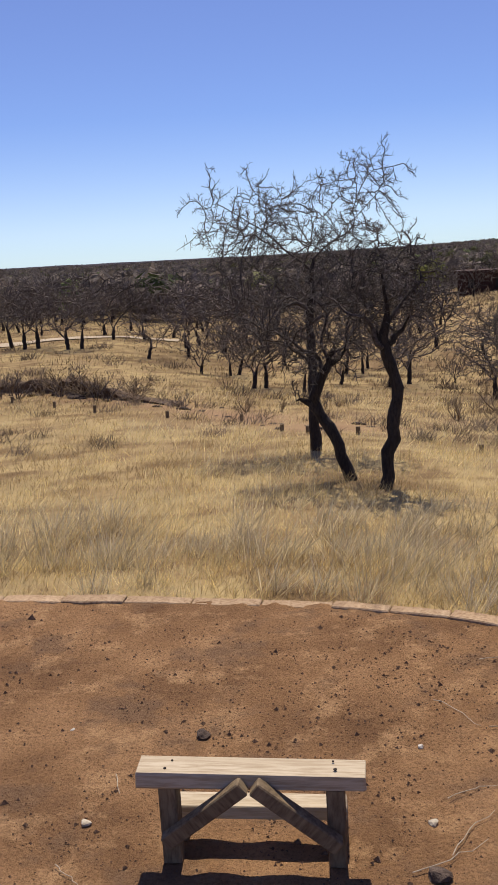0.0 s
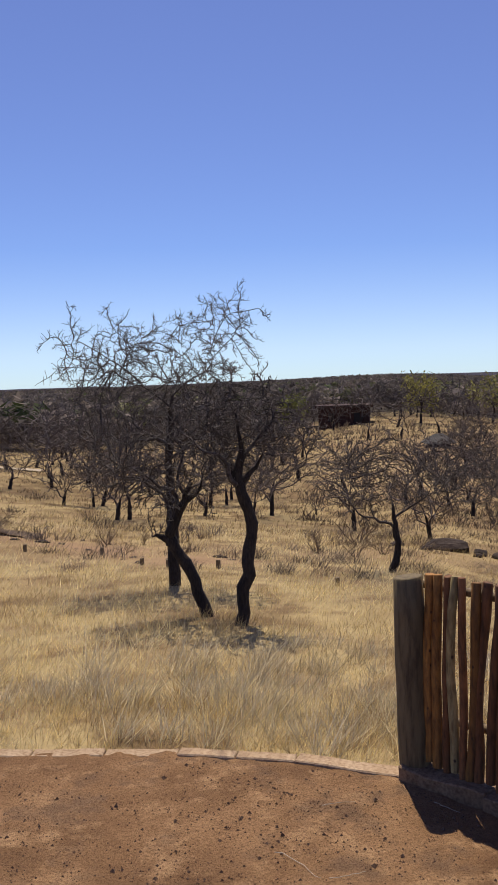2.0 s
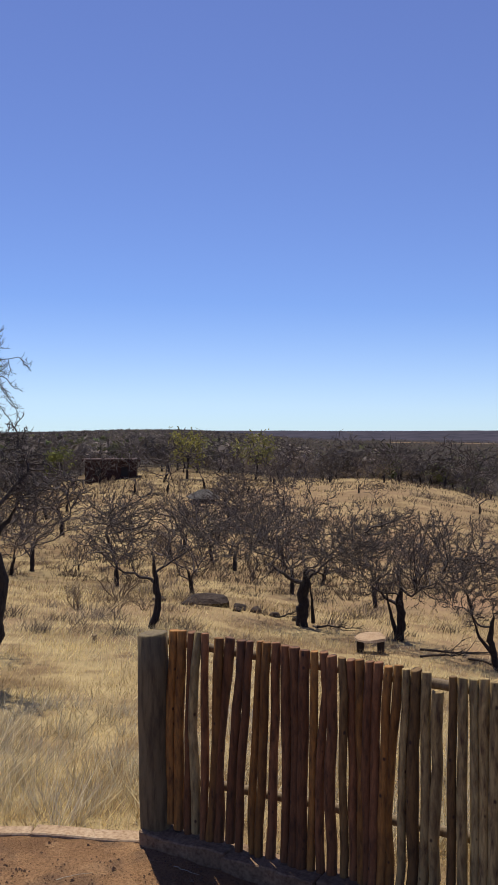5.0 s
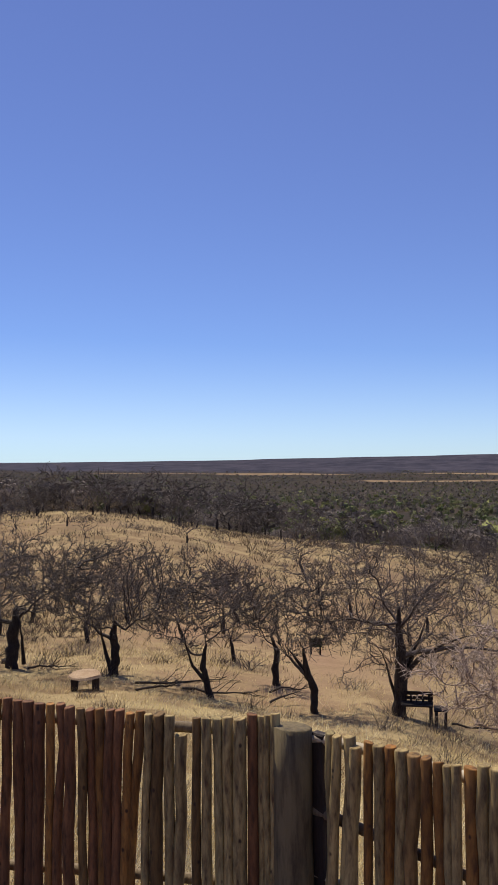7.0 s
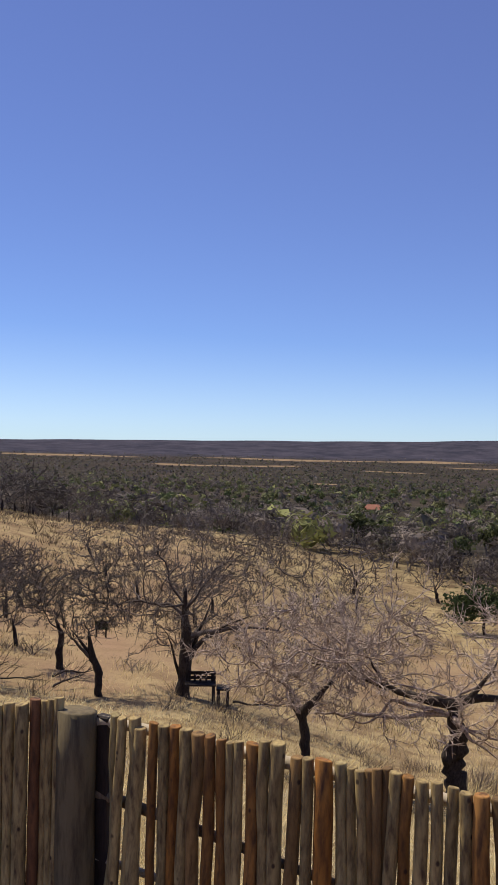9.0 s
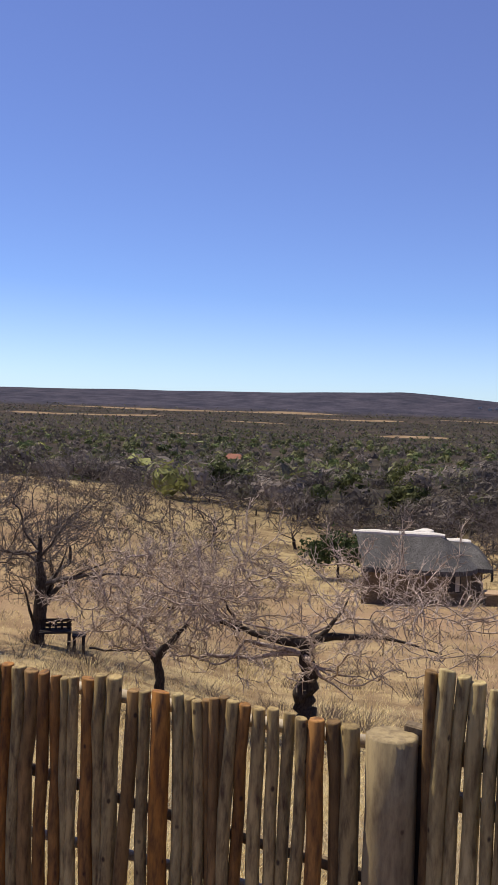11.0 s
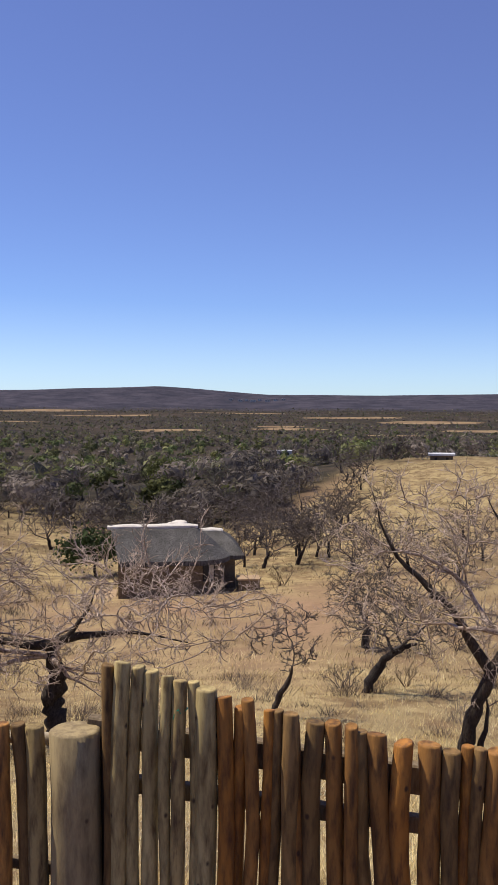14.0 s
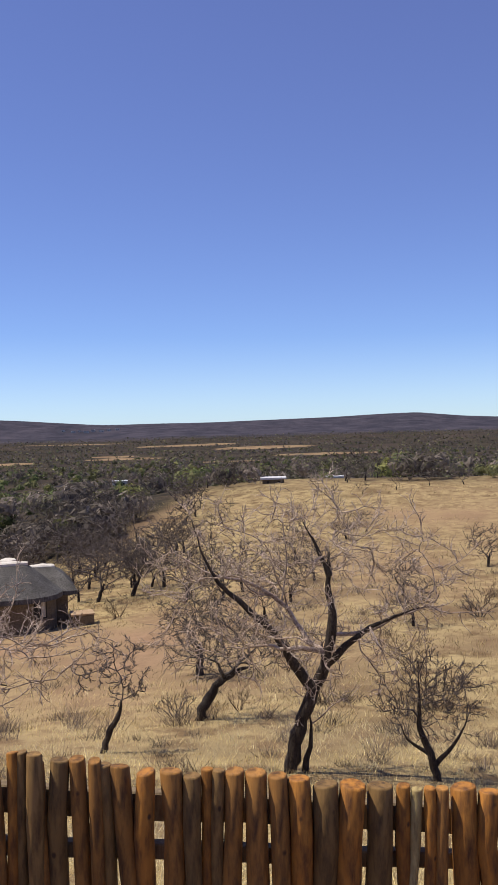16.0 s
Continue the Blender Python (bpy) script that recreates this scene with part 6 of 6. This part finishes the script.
def far_house(name, x, y, w, d, h, roof, wallm, label, turn=0, pitch=.5, flat=False):
    t = thing(name, pose(x, y, float(height(x, y)) - .3, 0, 0, turn), label, "building")
    bm = bmesh.new()
    box(bm, -w / 2, w / 2, -d / 2, d / 2, 0, h)
    part("wall", bm, wallm, t)
    if flat:
        bm = bmesh.new()
        box(bm, -w / 2 - .3, w / 2 + .3, -d / 2 - .3, d / 2 + .3, h, h + .25)
        part("roof", bm, roof, t)
    else:
        e = .5
        V = [(-w / 2 - e, -d / 2 - e, h), (w / 2 + e, -d / 2 - e, h), (w / 2 + e, d / 2 + e, h), (-w / 2 - e, d / 2 + e, h), (-w / 2 + d * .3, 0, h + d * pitch), (w / 2 - d * .3, 0, h + d * pitch)]
        part("roof", mesh_of("roof", V, [(0, 1, 5, 4), (1, 2, 5), (2, 3, 4, 5), (3, 0, 4), (3, 2, 1, 0)], roof), roof, t)
    for i in (-1, 1):
        bm = bmesh.new()
        box(bm, i * w * .25 - w * .06, i * w * .25 + w * .06, -d / 2 - .06, -d / 2 + .05, h * .35, h * .75)
        part("window", bm, FRAME, t)
    return t


def at_bearing(b, r):
    return CX + math.sin(radians(b)) * r, CY + math.cos(radians(b)) * r


far_house("timber_shed", *at_bearing(15.0, 94), 5.2, 3.6, 2.2, RUST, RUST, "dark red-brown timber shed on the hill", -15, flat=True)
for b, r, w in ((78.2, 2950, 9), (78.6, 2980, 7), (79.0, 2960, 12), (79.4, 3010, 8), (79.9, 2990, 11), (80.4, 3030, 8), (77.6, 2970, 7), (80.9, 3050, 9)):
    far_house("white_house", *at_bearing(b, r - 150), w * 1.4, 9, 5.5, TIN, WHITE, "tiny white house of a village on the ridge", -b, flat=True)
for b, r, w in ((77.5, 300, 5), (82.4, 420, 6), (84.6, 460, 7), (88.2, 520, 7)):
    far_house("white_house", *at_bearing(b, r), w, 4, 2.4, TIN, WHITE, "small white house among bushes", -b, flat=True)
far_house("hut", *at_bearing(20.8, 68), 1.4, 1.3, .6, THATCH, BOARDM, "small grey roofed hut among trees", -10)
far_house("farmhouse", *at_bearing(62.6, 480), 9, 5, 2.2, BRICKRED, WALLM, "distant house with orange tiled roof", -60)
far_house("farmhouse", *at_bearing(74.8, 330), 8, 5, 2.4, BRICKRED, BRICKRED, "distant brick house among bushes", -70)
far_house("white_building", *at_bearing(81.0, 560), 9, 6, 4, TIN, WHITE, "distant small white building", -80, flat=True)
far_house("tin_shelter", *at_bearing(90.8, 135), 3.2, 3, 1.0, TIN, WALLM, "low shelter with bright tin roof", -90, flat=True)
far_house("tin_shelter", *at_bearing(94.4, 165), 3.8, 3, 1.1, TIN, WALLM, "low shelter with bright tin roof", -95, flat=True)
